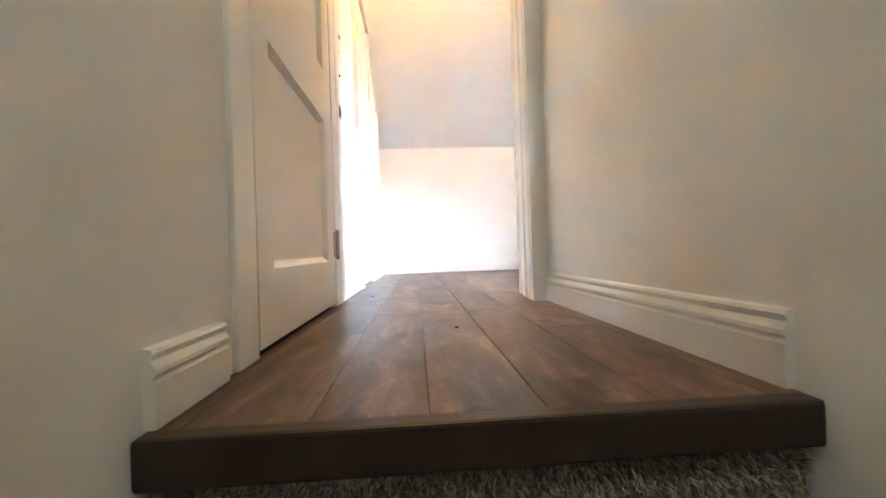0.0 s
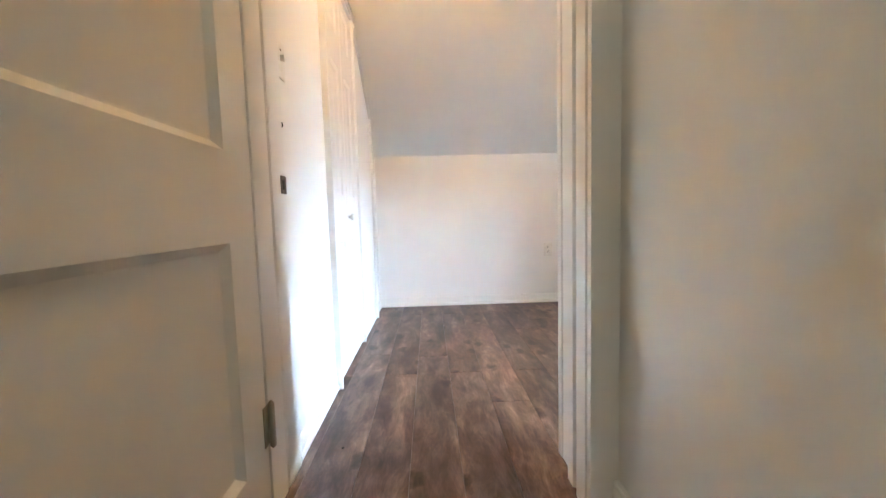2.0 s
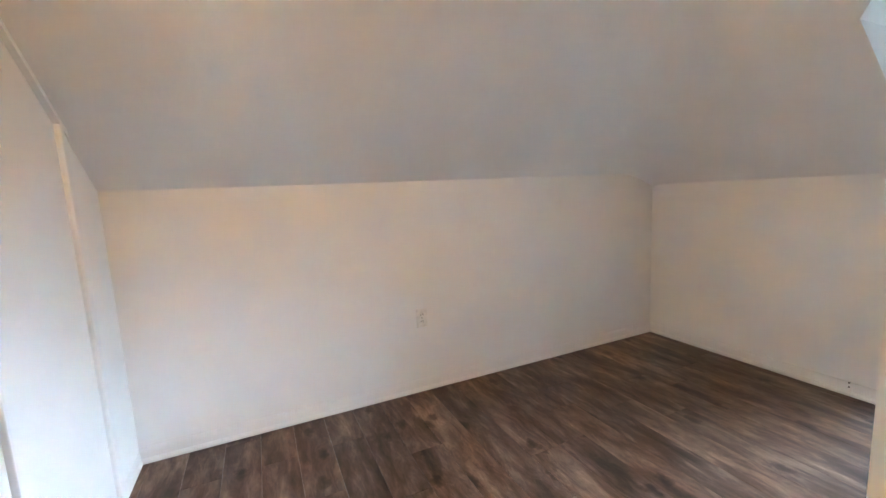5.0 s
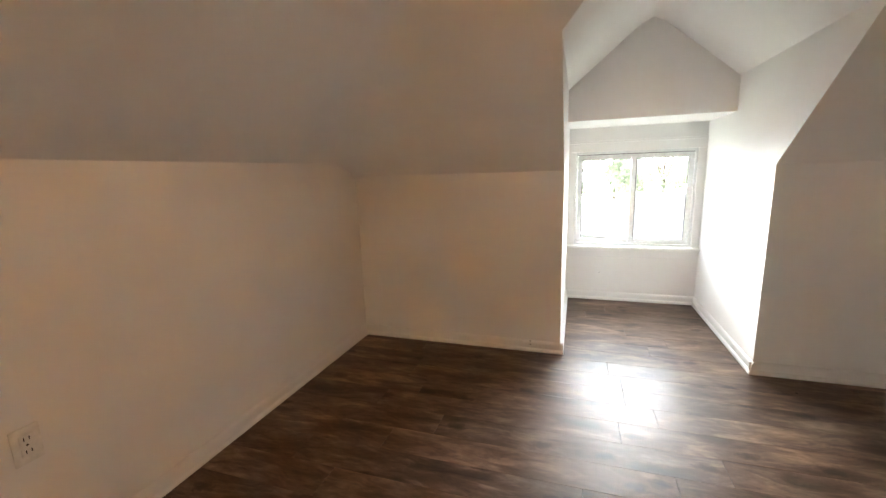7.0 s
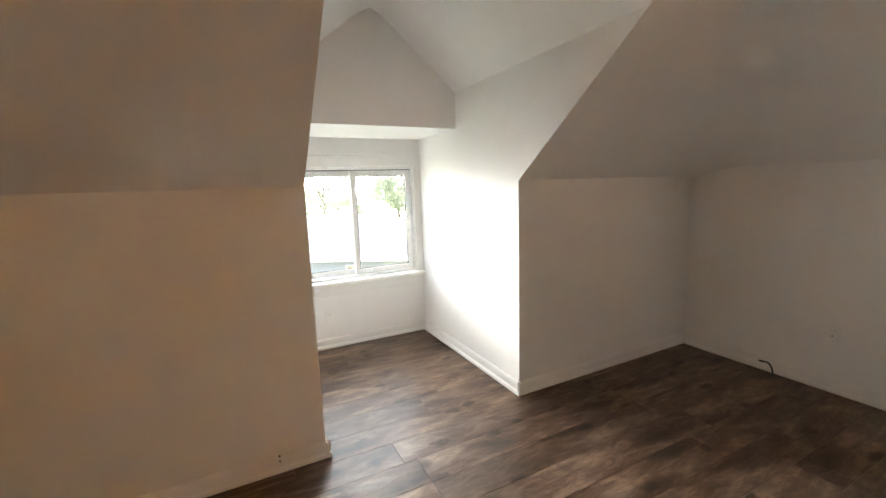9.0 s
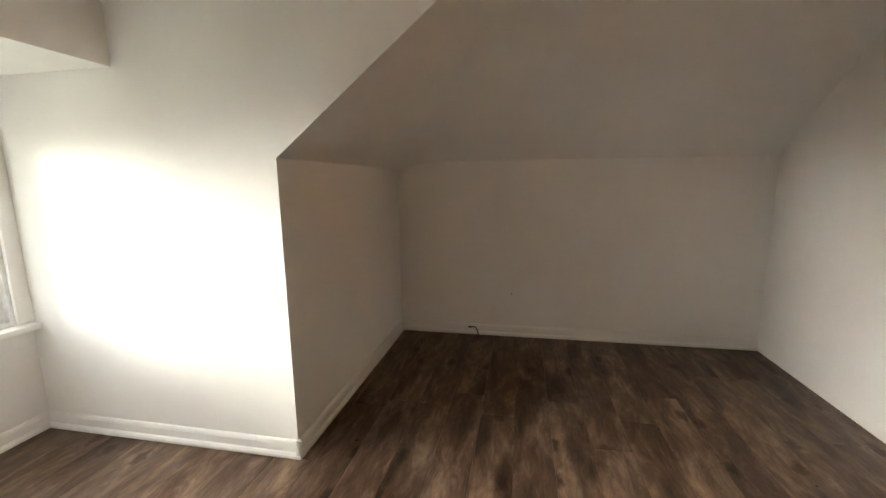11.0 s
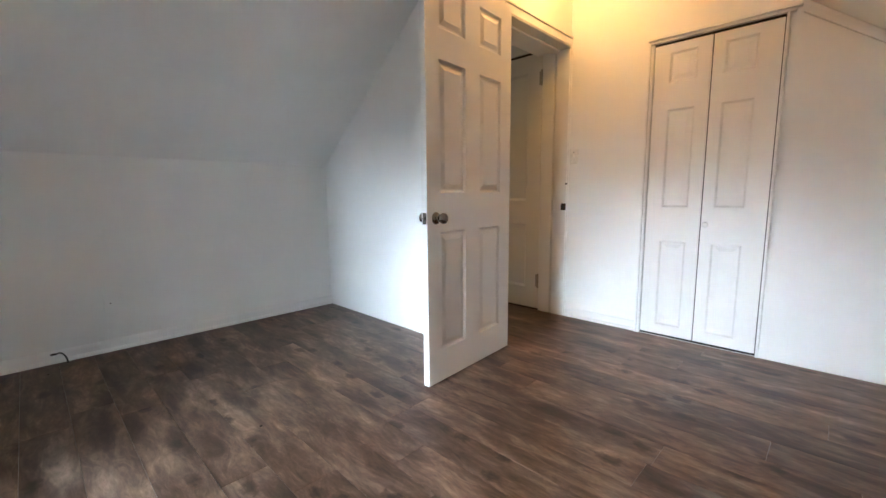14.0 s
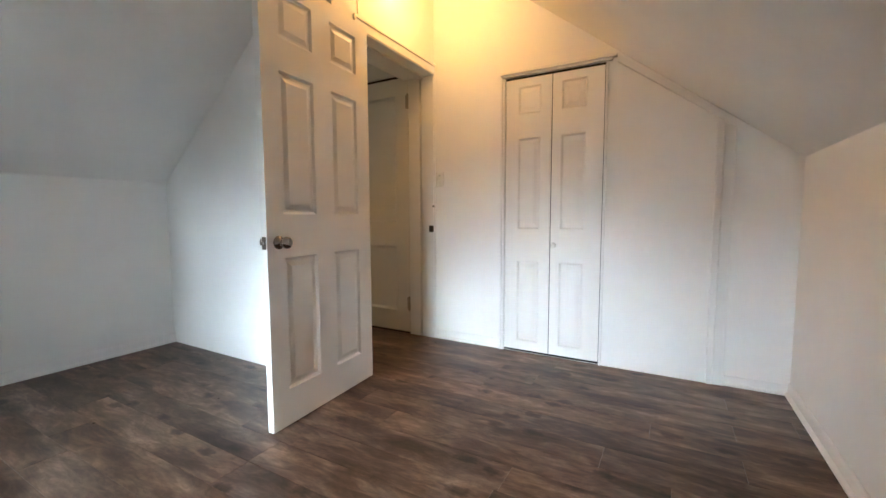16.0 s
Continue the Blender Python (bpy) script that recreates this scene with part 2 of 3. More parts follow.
def slab(name, pts, thick, mat, label="", parent=None, kind="structure", step=None):
    """A flat polygon seen from inside, given thickness away from the room's middle."""
    bm = bmesh.new()
    pts = [Vector(p) for p in pts]
    n = (pts[1] - pts[0]).cross(pts[2] - pts[0]).normalized()
    mid = Vector((1.3, 1.7, 1.2))
    if (pts[0] - mid).dot(n) < 0:
        n = -n
    front = [bm.verts.new(p) for p in pts]
    back = [bm.verts.new(p + n * thick + (Vector((0, step[1], 0)) if step and abs(p.y - step[0]) < 1e-4 else Vector())) for p in pts]
    bm.faces.new(front)
    bm.faces.new(back[::-1])
    for i in range(len(pts)):
        j = (i + 1) % len(pts)
        bm.faces.new((front[i], back[i], back[j], front[j]))
    return tagged(link(name, bm, mat, parent), label, "", "", kind)


def extrude(profile, p, q, side):
    """A moulding: profile points (out, up) swept along the floor line p to q; side: unit vector into the room."""
    bm = bmesh.new()
    p, q, side = Vector(p), Vector(q), Vector(side)
    rings = [[bm.verts.new(e + side * o + Vector((0, 0, z))) for o, z in profile] for e in (p, q)]
    k = len(profile)
    for i in range(k):
        j = (i + 1) % k
        bm.faces.new((rings[0][i], rings[0][j], rings[1][j], rings[1][i]))
    bm.faces.new(rings[0])
    bm.faces.new(rings[1][::-1])
    return bm


def sweep_z(profile, z0, z1):
    """An upright board: outline points (x, y) drawn from z0 up to z1."""
    bm = bmesh.new()
    lo = [bm.verts.new((x, y, z0)) for x, y in profile]
    hi = [bm.verts.new((x, y, z1)) for x, y in profile]
    k = len(profile)
    for i in range(k):
        j = (i + 1) % k
        bm.faces.new((lo[i], lo[j], hi[j], hi[i]))
    bm.faces.new(lo)
    bm.faces.new(hi[::-1])
    return bm


def lathe(bm, outline, m, steps=24):
    """Turned shape: outline points (radius, height) about the local z axis."""
    rings = []
    for r, h in outline:
        rings.append([bm.verts.new(m @ Vector((max(r, 1e-4) * math.cos(2 * math.pi * i / steps), max(r, 1e-4) * math.sin(2 * math.pi * i / steps), h))) for i in range(steps)])
    for a, b in zip(rings, rings[1:]):
        for i in range(steps):
            j = (i + 1) % steps
            bm.faces.new((a[i], a[j], b[j], b[i]))
    bm.faces.new(rings[0])
    bm.faces.new(rings[-1][::-1])


def panel_door(thing, width, height, thick, panels, mat, raised=True, z0=0.0):
    """A panelled leaf under thing: width along x, faces at y = 0 and y = -thick. panels: (x0, x1, z0, z1)."""
    bm = bmesh.new()
    xs = sorted({0.0, width, *(p[0] for p in panels), *(p[1] for p in panels)})
    zs = sorted({z0, height, *(p[2] for p in panels), *(p[3] for p in panels)})

    def covered(x, z):
        return any(p[0] < x < p[1] and p[2] < z < p[3] for p in panels)

    cache = {}

    def vert(x, y, z):
        key = (round(x, 5), round(y, 5), round(z, 5))
        if key not in cache:
            cache[key] = bm.verts.new((x, y, z))
        return cache[key]

    for xa, xb in zip(xs, xs[1:]):
        for za, zb in zip(zs, zs[1:]):
            if not covered((xa + xb) / 2, (za + zb) / 2):
                for y in (0.0, -thick):
                    bm.faces.new([vert(x, y, z) for x, z in ((xa, za), (xb, za), (xb, zb), (xa, zb))])
    for xa, xb in zip(xs, xs[1:]):
        for z in (z0, height):
            bm.faces.new([vert(xa, 0, z), vert(xb, 0, z), vert(xb, -thick, z), vert(xa, -thick, z)])
    for za, zb in zip(zs, zs[1:]):
        for x in (0.0, width):
            bm.faces.new([vert(x, 0, za), vert(x, 0, zb), vert(x, -thick, zb), vert(x, -thick, za)])
    part("leaf", bm, mat, thing)
    steps = [(0, 0), (0.003, 0.003), (0.010, 0.0115), (0.021, 0.0115), (0.043, 0.0030)] if thick > 0.03 and raised else [(0, 0), (0.004, 0.002), (0.012, 0.0085), (0.024, 0.008), (0.046, 0.0025)] if raised else [(0, 0), (0.003, 0.003), (0.018, 0.0165), (0.023, 0.017)]
    for x0, x1, za, zb in panels:
        bm = bmesh.new()
        for face, sign in ((0.0, -1), (-thick, 1)):
            rings = []
            for ins, deep in steps:
                y = face + sign * deep
                rings.append([bm.verts.new((x, y, z)) for x, z in ((x0 + ins, za + ins), (x1 - ins, za + ins), (x1 - ins, zb - ins), (x0 + ins, zb - ins))])
            for a, b in zip(rings, rings[1:]):
                for i in range(4):
                    j = (i + 1) % 4
                    bm.faces.new((a[i], a[j], b[j], b[i]))
            bm.faces.new(rings[-1])
        part("panel", bm, mat, thing)


# ---- shell of the place ----
slab("wall_west", [(XW, YD, 0), (XW, YN, 0), (XW, YN, KN), (XW, YN - (HC - KN) / GN, HC), (XW, YD, HC)], 0.12, WALL, "warm white painted wall with closet and slope above")
xn = XE - (KN - KE) / GE
slab("wall_north", [(XW, YN, 0), (XE, YN, 0), (XE, YN, KE), (xn, YN, KN), (XW, YN, KN)], 0.12, WALL, "warm white painted low knee wall")
slab("wall_east_north", [(XE, D2, 0), (XE, YN, 0), (XE, YN, KE), (XE, D2, KE)], 0.12, WALL, "white painted low knee wall beside the dormer", step=(D2, 0.12))
slab("wall_east_south", [(XE, YS, 0), (XE, D1, 0), (XE, D1, KE), (XE, YS, KE)], 0.12, WALL, "white painted low knee wall beside the dormer", step=(D1, -0.12))
xs_ = XE - (KS - KE) / GE
slab("wall_south", [(XA, YS, 0), (XE, YS, 0), (XE, YS, KE), (xs_, YS, KS), (XA, YS, KS)], 0.12, WALL, "white painted low knee wall of the alcove")
slab("wall_alcove_west", [(XA, YS, 0), (XA, YD, 0), (XA, YD, KS + GS * (YD - YS)), (XA, YS, KS)], 0.06, WALL, "white painted wall under the slope")
tagged(link("wall_door", box_bm((JR + 0.03, YH, 0), (XA - 0.0605, YD, HC)), WALL), "white painted wall beside the doorway", kind="structure")
tagged(link("wall_door_head", box_bm((XW - 0.1, YH, HEAD + 0.02), (JR + 0.02, YD, HC)), WALL), "white painted wall above the doorway", kind="structure")
tagged(link("wall_hall_east", box_bm((HR, -3.4, -2.6), (HR + 0.125, YH, HC)), WALL), "warm white painted stair and hall wall", kind="structure")
Y1, Y2 = 0.385, 1.205   # hall door
tagged(link("wall_hall_west", box_bm((HL - 0.12, -3.4, -2.6), (HL, Y1 - 0.012, HC)), WALL), "warm white painted stair and hall wall", kind="structure")
tagged(link("wall_hall_west_head", box_bm((HL - 0.12, Y1 - 0.012, 2.13), (HL, YD, HC)), WALL), "warm white painted wall above the hall door", kind="structure")
tagged(link("wall_hall_corner", (lambda b: (add_box(b, (HL - 0.12, Y2 + 0.012, 0), (HL, 1.316, 2.13)), add_box(b, (HL - 0.12, 1.331, 0), (HL, YD, 2.13)), add_box(b, (HL - 0.14, 1.2, 0), (HL - 0.121, YD, 2.13)), b)[3])(bmesh.new()), WALL), "warm white painted wall beside the hall door", kind="structure")
# unseen block, added so that no daylight leaks in round the hall door
tagged(link("hall_door_light_block", box_bm((HL - 0.3, Y1 - 0.05, -0.06), (HL - 0.12, Y2 + 0.05, 2.2)), WALL), "unseen block behind the hall door, against light leaks", kind="structure")
tagged(link("wall_stair_end", box_bm((HL - 0.12, -3.52, -2.6), (HR + 0.12, -3.4, HC)), WALL), "warm white painted wall at the stair's foot", kind="structure")
tagged(link("ceiling_hall", box_bm((HL - 0.1, -3.5, 2.5), (HR + 0.1, YH, 2.6)), CEIL), "flat white hall ceiling", kind="structure")

# sloping and flat ceilings; the three slopes meet in hips


def on_east(y, z):
    return (XE - (z - KE) / GE, y, z)


def vault_z(y):
    """Height of the dormer's ceiling, with a softened ridge."""
    d = abs(y - DM)
    g = (ZP - ZE) / (DM - D1)
    return ZP + 0.035 - g * math.sqrt(d * d + 0.0017)


N_ARC = 16
arc = [D1 + (D2 - D1) * i / N_ARC for i in range(N_ARC + 1)]
edge = [on_east(y, vault_z(y)) for y in arc]


def soft_min(a, b, k):
    h = min(1.0, max(0.0, 0.5 + 0.5 * (b - a) / k))
    return b + (a - b) * h - k * h * (1 - h)


def ceiling_z(x, y):
    """North, east and south slopes, meeting in softly rounded plaster hips under a flat strip."""
    n, e, g = KN + GN * (YN - y), KE + GE * (XE - x), KS + GS * (y - YS)
    return soft_min(soft_min(soft_min(n, e, 0.2), g, 0.2), HC, 0.06)


def ceiling_patch(vs, fs, ys_, ends, steps):
    """A sheet over plan lines y, each running from x0 to x1."""
    start = len(vs)
    for y in ys_:
        x0, x1 = ends(y)
        vs.extend((x0 + (x1 - x0) * i / steps, y, ceiling_z(x0 + (x1 - x0) * i / steps, y)) for i in range(steps + 1))
    for r in range(len(ys_) - 1):
        for i in range(steps):
            k = start + r * (steps + 1) + i
            fs.append((k, k + 1, k + steps + 2, k + steps + 1))


def lines(a, b, n):
    return [a + (b - a) * i / n for i in range(n + 1)]


def edge_x(y):
    return on_east(y, vault_z(y))[0]


vs, fs = [], []
ceiling_patch(vs, fs, lines(D2, YN, 44), lambda y: (XW, XE), 96)
ceiling_patch(vs, fs, lines(YS, D1, 44), lambda y: (XA, XE), 72)
low_arc, high_arc = [y for y in arc if y < YD] + [YD], [YD] + [y for y in arc if y > YD]
ceiling_patch(vs, fs, low_arc, lambda y: (XA, edge_x(y)), 60)
ceiling_patch(vs, fs, high_arc, lambda y: (XW, edge_x(y)), 60)
k = len(vs)
vs += [(x, y, z + 0.12) for x, y, z in vs]
fs += [tuple(i + k for i in reversed(f)) for f in fs]
me = bpy.data.meshes.new("ceiling_slopes")
me.from_pydata(vs, [], fs)
me.materials.append(CEIL)
for f in me.polygons:
    f.use_smooth = True
tagged(new("ceiling_slopes", me), "off-white painted sloping attic ceiling with soft hips", kind="structure")

# dormer
for nm, y, out in (("wall_dormer_south", D1, -0.1), ("wall_dormer_north", D2, 0.1)):
    # the outer face steps back, so that no edge lies flush with the knee wall or the slope
    front = [(XE, 0), (XV, 0), (XV, ZH), (XH, ZH), (XH, vault_z(y)), (on_east(y, vault_z(y))[0], vault_z(y)), (XE, KE)]
    bm = bmesh.new()
    f = [bm.verts.new((x, y, z)) for x, z in front]
    b = [bm.verts.new((x + (0.09 if x <= XE else 0), y + out, z)) for x, z in front]
    bm.faces.new(f)
    bm.faces.new(b[::-1])
    for i in range(len(f)):
        k = (i + 1) % len(f)
        bm.faces.new((f[i], b[i], b[k], f[k]))
    tagged(link(nm, bm, WALL), "white painted dormer cheek wall", kind="structure")
bm = bmesh.new()
inner = [(bm.verts.new(e), bm.verts.new((XH, e[1], e[2]))) for e in edge]
outer = [(bm.verts.new((e[0] + 0.02, e[1], e[2] + 0.1)), bm.verts.new((XH, e[1], e[2] + 0.1))) for e in edge]
for i in range(N_ARC):
    bm.faces.new((inner[i][0], inner[i + 1][0], inner[i + 1][1], inner[i][1]))
    bm.faces.new((outer[i][0], outer[i][1], outer[i + 1][1], outer[i + 1][0]))
tagged(link("ceiling_dormer_vault", bm, CEIL, smooth=True), "white peaked dormer ceiling", kind="structure")
slab("wall_dormer_header", [(XH, D1, ZH), *[(XH, y, vault_z(y)) for y in arc], (XH, D2, ZH)], 0.1, WALL, "white painted gable above the window recess")
tagged(link("ceiling_dormer_soffit", box_bm((XH + 0.101, D1 - 0.05, ZH), (XV + 0.1, D2 + 0.05, ZH + 0.12)), CEIL), "white soffit over the window recess", kind="structure")
WY0, WY1, WZ0, WZ1 = 1.212, 2.182, 0.515, 1.352
wall_v = empty("wall_window", "white painted wall round the dormer window", "", kind="structure")
for a, b in (((XV, D1, 0), (XV + 0.12, D2, WZ0)), ((XV, D1, WZ1), (XV + 0.12, D2, ZH)), ((XV, D1, WZ0), (XV + 0.12, WY0, WZ1)), ((XV, WY1, WZ0), (XV + 0.12, D2, WZ1))):
    part("wall_piece", box_bm(a, b), WALL, wall_v)

# landing edge and carpeted stair
tagged(link("stair_nosing", (lambda b: (add_box(b, (HL + 0.002, 0.0, -0.062), (HR - 0.002, 0.036, 0.002), 0.006), b)[1])(bmesh.new()), NOSE), "dark brown stained wooden stair nosing", "", kind="structure")
stair = empty("staircase", "beige carpeted staircase below a wooden landing", "", kind="structure")
RISE, GOING = 0.195, 0.222
for i in range(12):
    y1, z1 = 0.03 - GOING * i, -0.062 if i == 0 else -RISE * i
    bm = bmesh.new()
    add_box(bm, (HL + 0.004, y1 - GOING, -RISE * (i + 2)), (HR - 0.004, y1 + 0.02, -RISE * (i + 1)), 0.012)
    if i == 0:
        add_box(bm, (HL + 0.004, 0.03, -RISE), (HR - 0.004, 0.1, -0.064), 0.004)
    part("step", bm, CARPET, stair)
tagged(link("floor_below", box_bm((HL - 0.1, -3.5, -2.7), (HR + 0.1, -2.6, -RISE * 12 - 0.01)), CARPET), "beige carpet at the stair's foot", kind="structure")
rnd = random.Random(5)
verts, faces = [], []
for i in range(5200):
    x, z = rnd.uniform(HL + 0.006, HR - 0.006), rnd.uniform(-0.185, -0.066)
    y, r, ln = 0.029, rnd.uniform(0.0012, 0.0024), rnd.uniform(0.006, 0.016)
    tip = (x + rnd.uniform(-0.006, 0.006), y - ln, z + rnd.uniform(-0.012, 0.006))
    k = len(verts)
    verts += [(x - r, y, z - r), (x + r, y, z - r), (x, y, z + r), tip]
    faces += [(k, k + 1, k + 3), (k + 1, k + 2, k + 3), (k + 2, k, k + 3)]
me = bpy.data.meshes.new("carpet_pile")
me.from_pydata(verts, [], faces)
me.materials.append(PILE)
tagged(new("carpet_pile", me), "shaggy beige carpet pile on the top riser", "carpet", kind="stuff")

# ---- trim ----
HALL_BB = [(0, 0.0), (0.016, 0.0), (0.016, 0.0653), (0.0125, 0.0696), (0.0125, 0.0731), (0.017, 0.0783), (0.017, 0.0853), (0.01, 0.0974), (0.012, 0.1027), (0.014, 0.1079), (0.011, 0.114), (0, 0.1166)]
LOW_BB = [(0, 0), (0.022, 0), (0.022, 0.012), (0.017, 0.02), (0.011, 0.024), (0.011, 0.056), (0.008, 0.066), (0.004, 0.072), (0, 0.074)]


def baseboard(name, profile, p, q, side, label):
    tagged(link(name, extrude(profile, (*p, 0.002), (*q, 0.002), (*side, 0)), TRIM), label, kind="structure")


baseboard("baseboard_hall_east", HALL_BB, (HR, 0.045), (HR, 1.1295), (-1, 0), "tall white moulded baseboard")
baseboard("baseboard_hall_west", [(o, z * 0.9) for o, z in HALL_BB], (HL, 0.03), (HL, 0.236), (1, 0), "tall white moulded baseboard, short length")
low = "low white painted baseboard with shoe moulding"
baseboard("baseboard_north", LOW_BB, (XW, YN), (XE, YN), (0, -1), low)
baseboard("baseboard_east_north", LOW_BB, (XE, D2 - 0.02), (XE, YN), (-1, 0), low)
baseboard("baseboard_dormer_north", LOW_BB, (XE - 0.02, D2), (XV, D2), (0, -1), low)
baseboard("baseboard_window", LOW_BB, (XV, D1), (XV, D2), (-1, 0), low)
baseboard("baseboard_dormer_south", LOW_BB, (XE - 0.02, D1), (XV, D1), (0, 1), low)
baseboard("baseboard_east_south", LOW_BB, (XE, YS), (XE, D1 + 0.02), (-1, 0), low)
baseboard("baseboard_south", LOW_BB, (XA, YS), (XE, YS), (0, 1), low)
baseboard("baseboard_west_south", [(o * 0.55, z) for o, z in LOW_BB], (XW, YD + 0.016), (XW, 2.003), (1, 0), low)
baseboard("baseboard_west", [(o * 0.6, z * 0.8) for o, z in LOW_BB], (XW, 3.392), (XW, YN), (1, 0), low)

# doorway: jambs with stops, head, casings
right = [(HR - 0.0005, 1.13), (0.388, 1.13), (0.388, 1.152), (0.395, 1.154), (0.395, 1.166), (0.389, 1.169), (0.392, 1.238), (0.403, 1.243), (0.403, 1.268), (0.394, 1.272), (0.394, 1.312), (0.413, 1.319), (0.413, 1.41), (0.409, 1.412), (0.409, YD + 0.004), (HR - 0.0005, YD + 0.004)]
door_frame = empty("door_frame", "white painted door jambs and casing of the bedroom doorway", "", kind="structure")
part("jamb", sweep_z(right, 0.002, HEAD), TRIM, door_frame)
left = [(JL - 0.015, 1.33), (JL - 0.004, 1.33), (JL, 1.336), (JL, YD + 0.002), (JL - 0.015, YD + 0.002)]
part("jamb", sweep_z(left, 0.002, HEAD), TRIM, door_frame)
bm = bmesh.new()
add_box(bm, (JL - 0.03, YH - 0.01, HEAD), (JR + 0.03, YD + 0.004, HEAD + 0.02), 0.002)
add_box(bm, (JL, YH + 0.11, HEAD - 0.012), (JR, YH + 0.19, HEAD + 0.002), 0.002)
part("head_jamb", bm, TRIM, door_frame)


for a, b, z0, z1, th in ((JR + 0.008, JR + 0.062, 0.002, HEAD + 0.068, 0.012), (JR + 0.05, JR + 0.068, 0.002, HEAD + 0.072, 0.018),
                         (XW + 0.001, JL - 0.006, 0.002, HEAD + 0.068, 0.014)):
    part("casing", box_bm((a, YD, z0), (b, YD + th, z1), 0.003), TRIM, door_frame)
part("casing", box_bm((JL - 0.0055, YD, HEAD + 0.008), (JR + 0.0075, YD + 0.012, HEAD + 0.06), 0.003), TRIM, door_frame)
part("casing", box_bm((XW + 0.001, YD, HEAD + 0.0605), (JR + 0.068, YD + 0.02, HEAD + 0.08), 0.003), TRIM, door_frame)
part("casing", box_bm((JL - 0.0055, YD + 0.0005, HEAD + 0.001), (JR + 0.0075, YD + 0.008, HEAD + 0.0075), 0.001), TRIM, door_frame)
strike = tagged(link("strike_plate", box_bm((JL + 0.0002, YD - 0.04, 0.862), (JL + 0.0022, YD + 0.002, 0.915), 0.0008), BRONZE), "dark bronze strike plate on the white jamb", "strike plate")
bm = bmesh.new()
add_box(bm, (JL + 0.0018, YD - 0.03, 0.874), (JL + 0.0032, YD - 0.012, 0.903), 0.0004)
part("latch_hole", bm, VOID, strike)
bm = bmesh.new()
lathe(bm, [(0.008, 0), (0.008, 0.0015), (0.005, 0.002)], Matrix.Translation((JL - 0.0015, YD + 0.0005, 1.068)) @ Matrix.Rotation(radians(45), 4, "Z") @ Matrix.Rotation(radians(90), 4, "Y"), 12)
tagged(link("bolt_hole", bm, VOID), "small dark bolt hole in the white jamb", "bolt hole")

# ---- hall door, shut in the west wall ----
hall_door = empty("door_hall", "old cream-painted two-panel wooden door, shut, in the hall", "door", Matrix.Translation((HL + 0.014, Y2, 0)) @ Matrix.Rotation(radians(-90), 4, "Z"))
W = Y2 - Y1
panel_door(hall_door, W, 2.105, 0.035, [(Y2 - 1.08, Y2 - 0.482, 0.192, 0.738), (Y2 - 1.08, Y2 - 0.482, 0.937, 1.97)], OLD_DOOR, raised=False, z0=0.018)
for z in (0.26, 1.91):
    bm = bmesh.new()
    lathe(bm, [(0.004, -0.062), (0.008, -0.056), (0.008, 0.056), (0.004, 0.062)], Matrix.Translation((-0.004, 0.012, z)), 12)
    add_box(bm, (-0.010, 0.0005, z - 0.052), (0.022, 0.0035, z + 0.052), 0.0006)
    part("hinge", bm, HINGE, hall_door, "painted-over butt hinge")
hall_frame = empty("door_frame_hall", "cream-painted flat casing round the hall door", "", kind="structure")
part("casing", box_bm((HL, Y1 - 0.105, 0.002), (HL + 0.014, Y1 - 0.006, 2.13), 0.003), TRIM, hall_frame)
part("casing", box_bm((HL, Y1 - 0.115, 2.131), (HL + 0.02, 1.322, 2.23), 0.003), TRIM, hall_frame)
part("casing", box_bm((HL, Y2 + 0.006, 0.002), (HL + 0.018, 1.316, 2.1305), 0.004), TRIM, hall_frame)
part("jamb", box_bm((HL - 0.11, Y1 - 0.0115, 0.002), (HL - 0.001, Y1 - 0.004, 2.12)), TRIM, hall_frame)
part("jamb", box_bm((HL - 0.11, Y2 + 0.004, 0.002), (HL - 0.001, Y2 + 0.0115, 2.12)), TRIM, hall_frame)
# near-black filler over the leaf, painted as the shade of the top gap
part("jamb", box_bm((HL - 0.11, Y1 - 0.004, 2.112), (HL - 0.001, Y2 + 0.004, 2.129)), VOID, hall_frame)

# ---- bedroom door, swung wide open ----
ang = math.degrees(math.atan2(0.05, 0.755))
DW = 0.757
room_door = empty("door_bedroom", "white six-panel bedroom door with nickel knob, swung wide open", "door", pose(0.448, 1.515, 0, 0, 0, ang))
cols, rows_ = ((0.110, 0.322), (0.448, 0.660)), ((0.183, 0.802), (1.0, 1.635), (1.778, 1.98))
panel_door(room_door, DW, 2.072, 0.035, [(a, b, c, d) for a, b in cols for c, d in rows_], DOOR, z0=0.012)
KX, KZ = DW - 0.065, 0.874
for sgn, off in ((1, 0.0), (-1, -0.035)):
    bm = bmesh.new()
    m = Matrix.Translation((KX, off, KZ)) @ Matrix.Rotation(radians(-90 * sgn), 4, "X")
    lathe(bm, [(0.031, 0), (0.031, 0.003), (0.027, 0.008), (0.016, 0.011), (0.0115, 0.016), (0.011, 0.026), (0.015, 0.032), (0.024, 0.038), (0.0275, 0.047), (0.0265, 0.056), (0.02, 0.063), (0.009, 0.066)], m, 28)
    part("door_knob", bm, NICKEL, room_door, "polished nickel round knob", smooth=True)
part("latch_plate", box_bm((DW - 0.0005, -0.030, KZ - 0.028), (DW + 0.0015, -0.005, KZ + 0.028), 0.0006), NICKEL, room_door, "nickel latch plate")
part("latch_bolt", box_bm((DW + 0.001, -0.023, KZ - 0.008), (DW + 0.011, -0.011, KZ + 0.008), 0.002), NICKEL, room_door, "nickel spring latch")
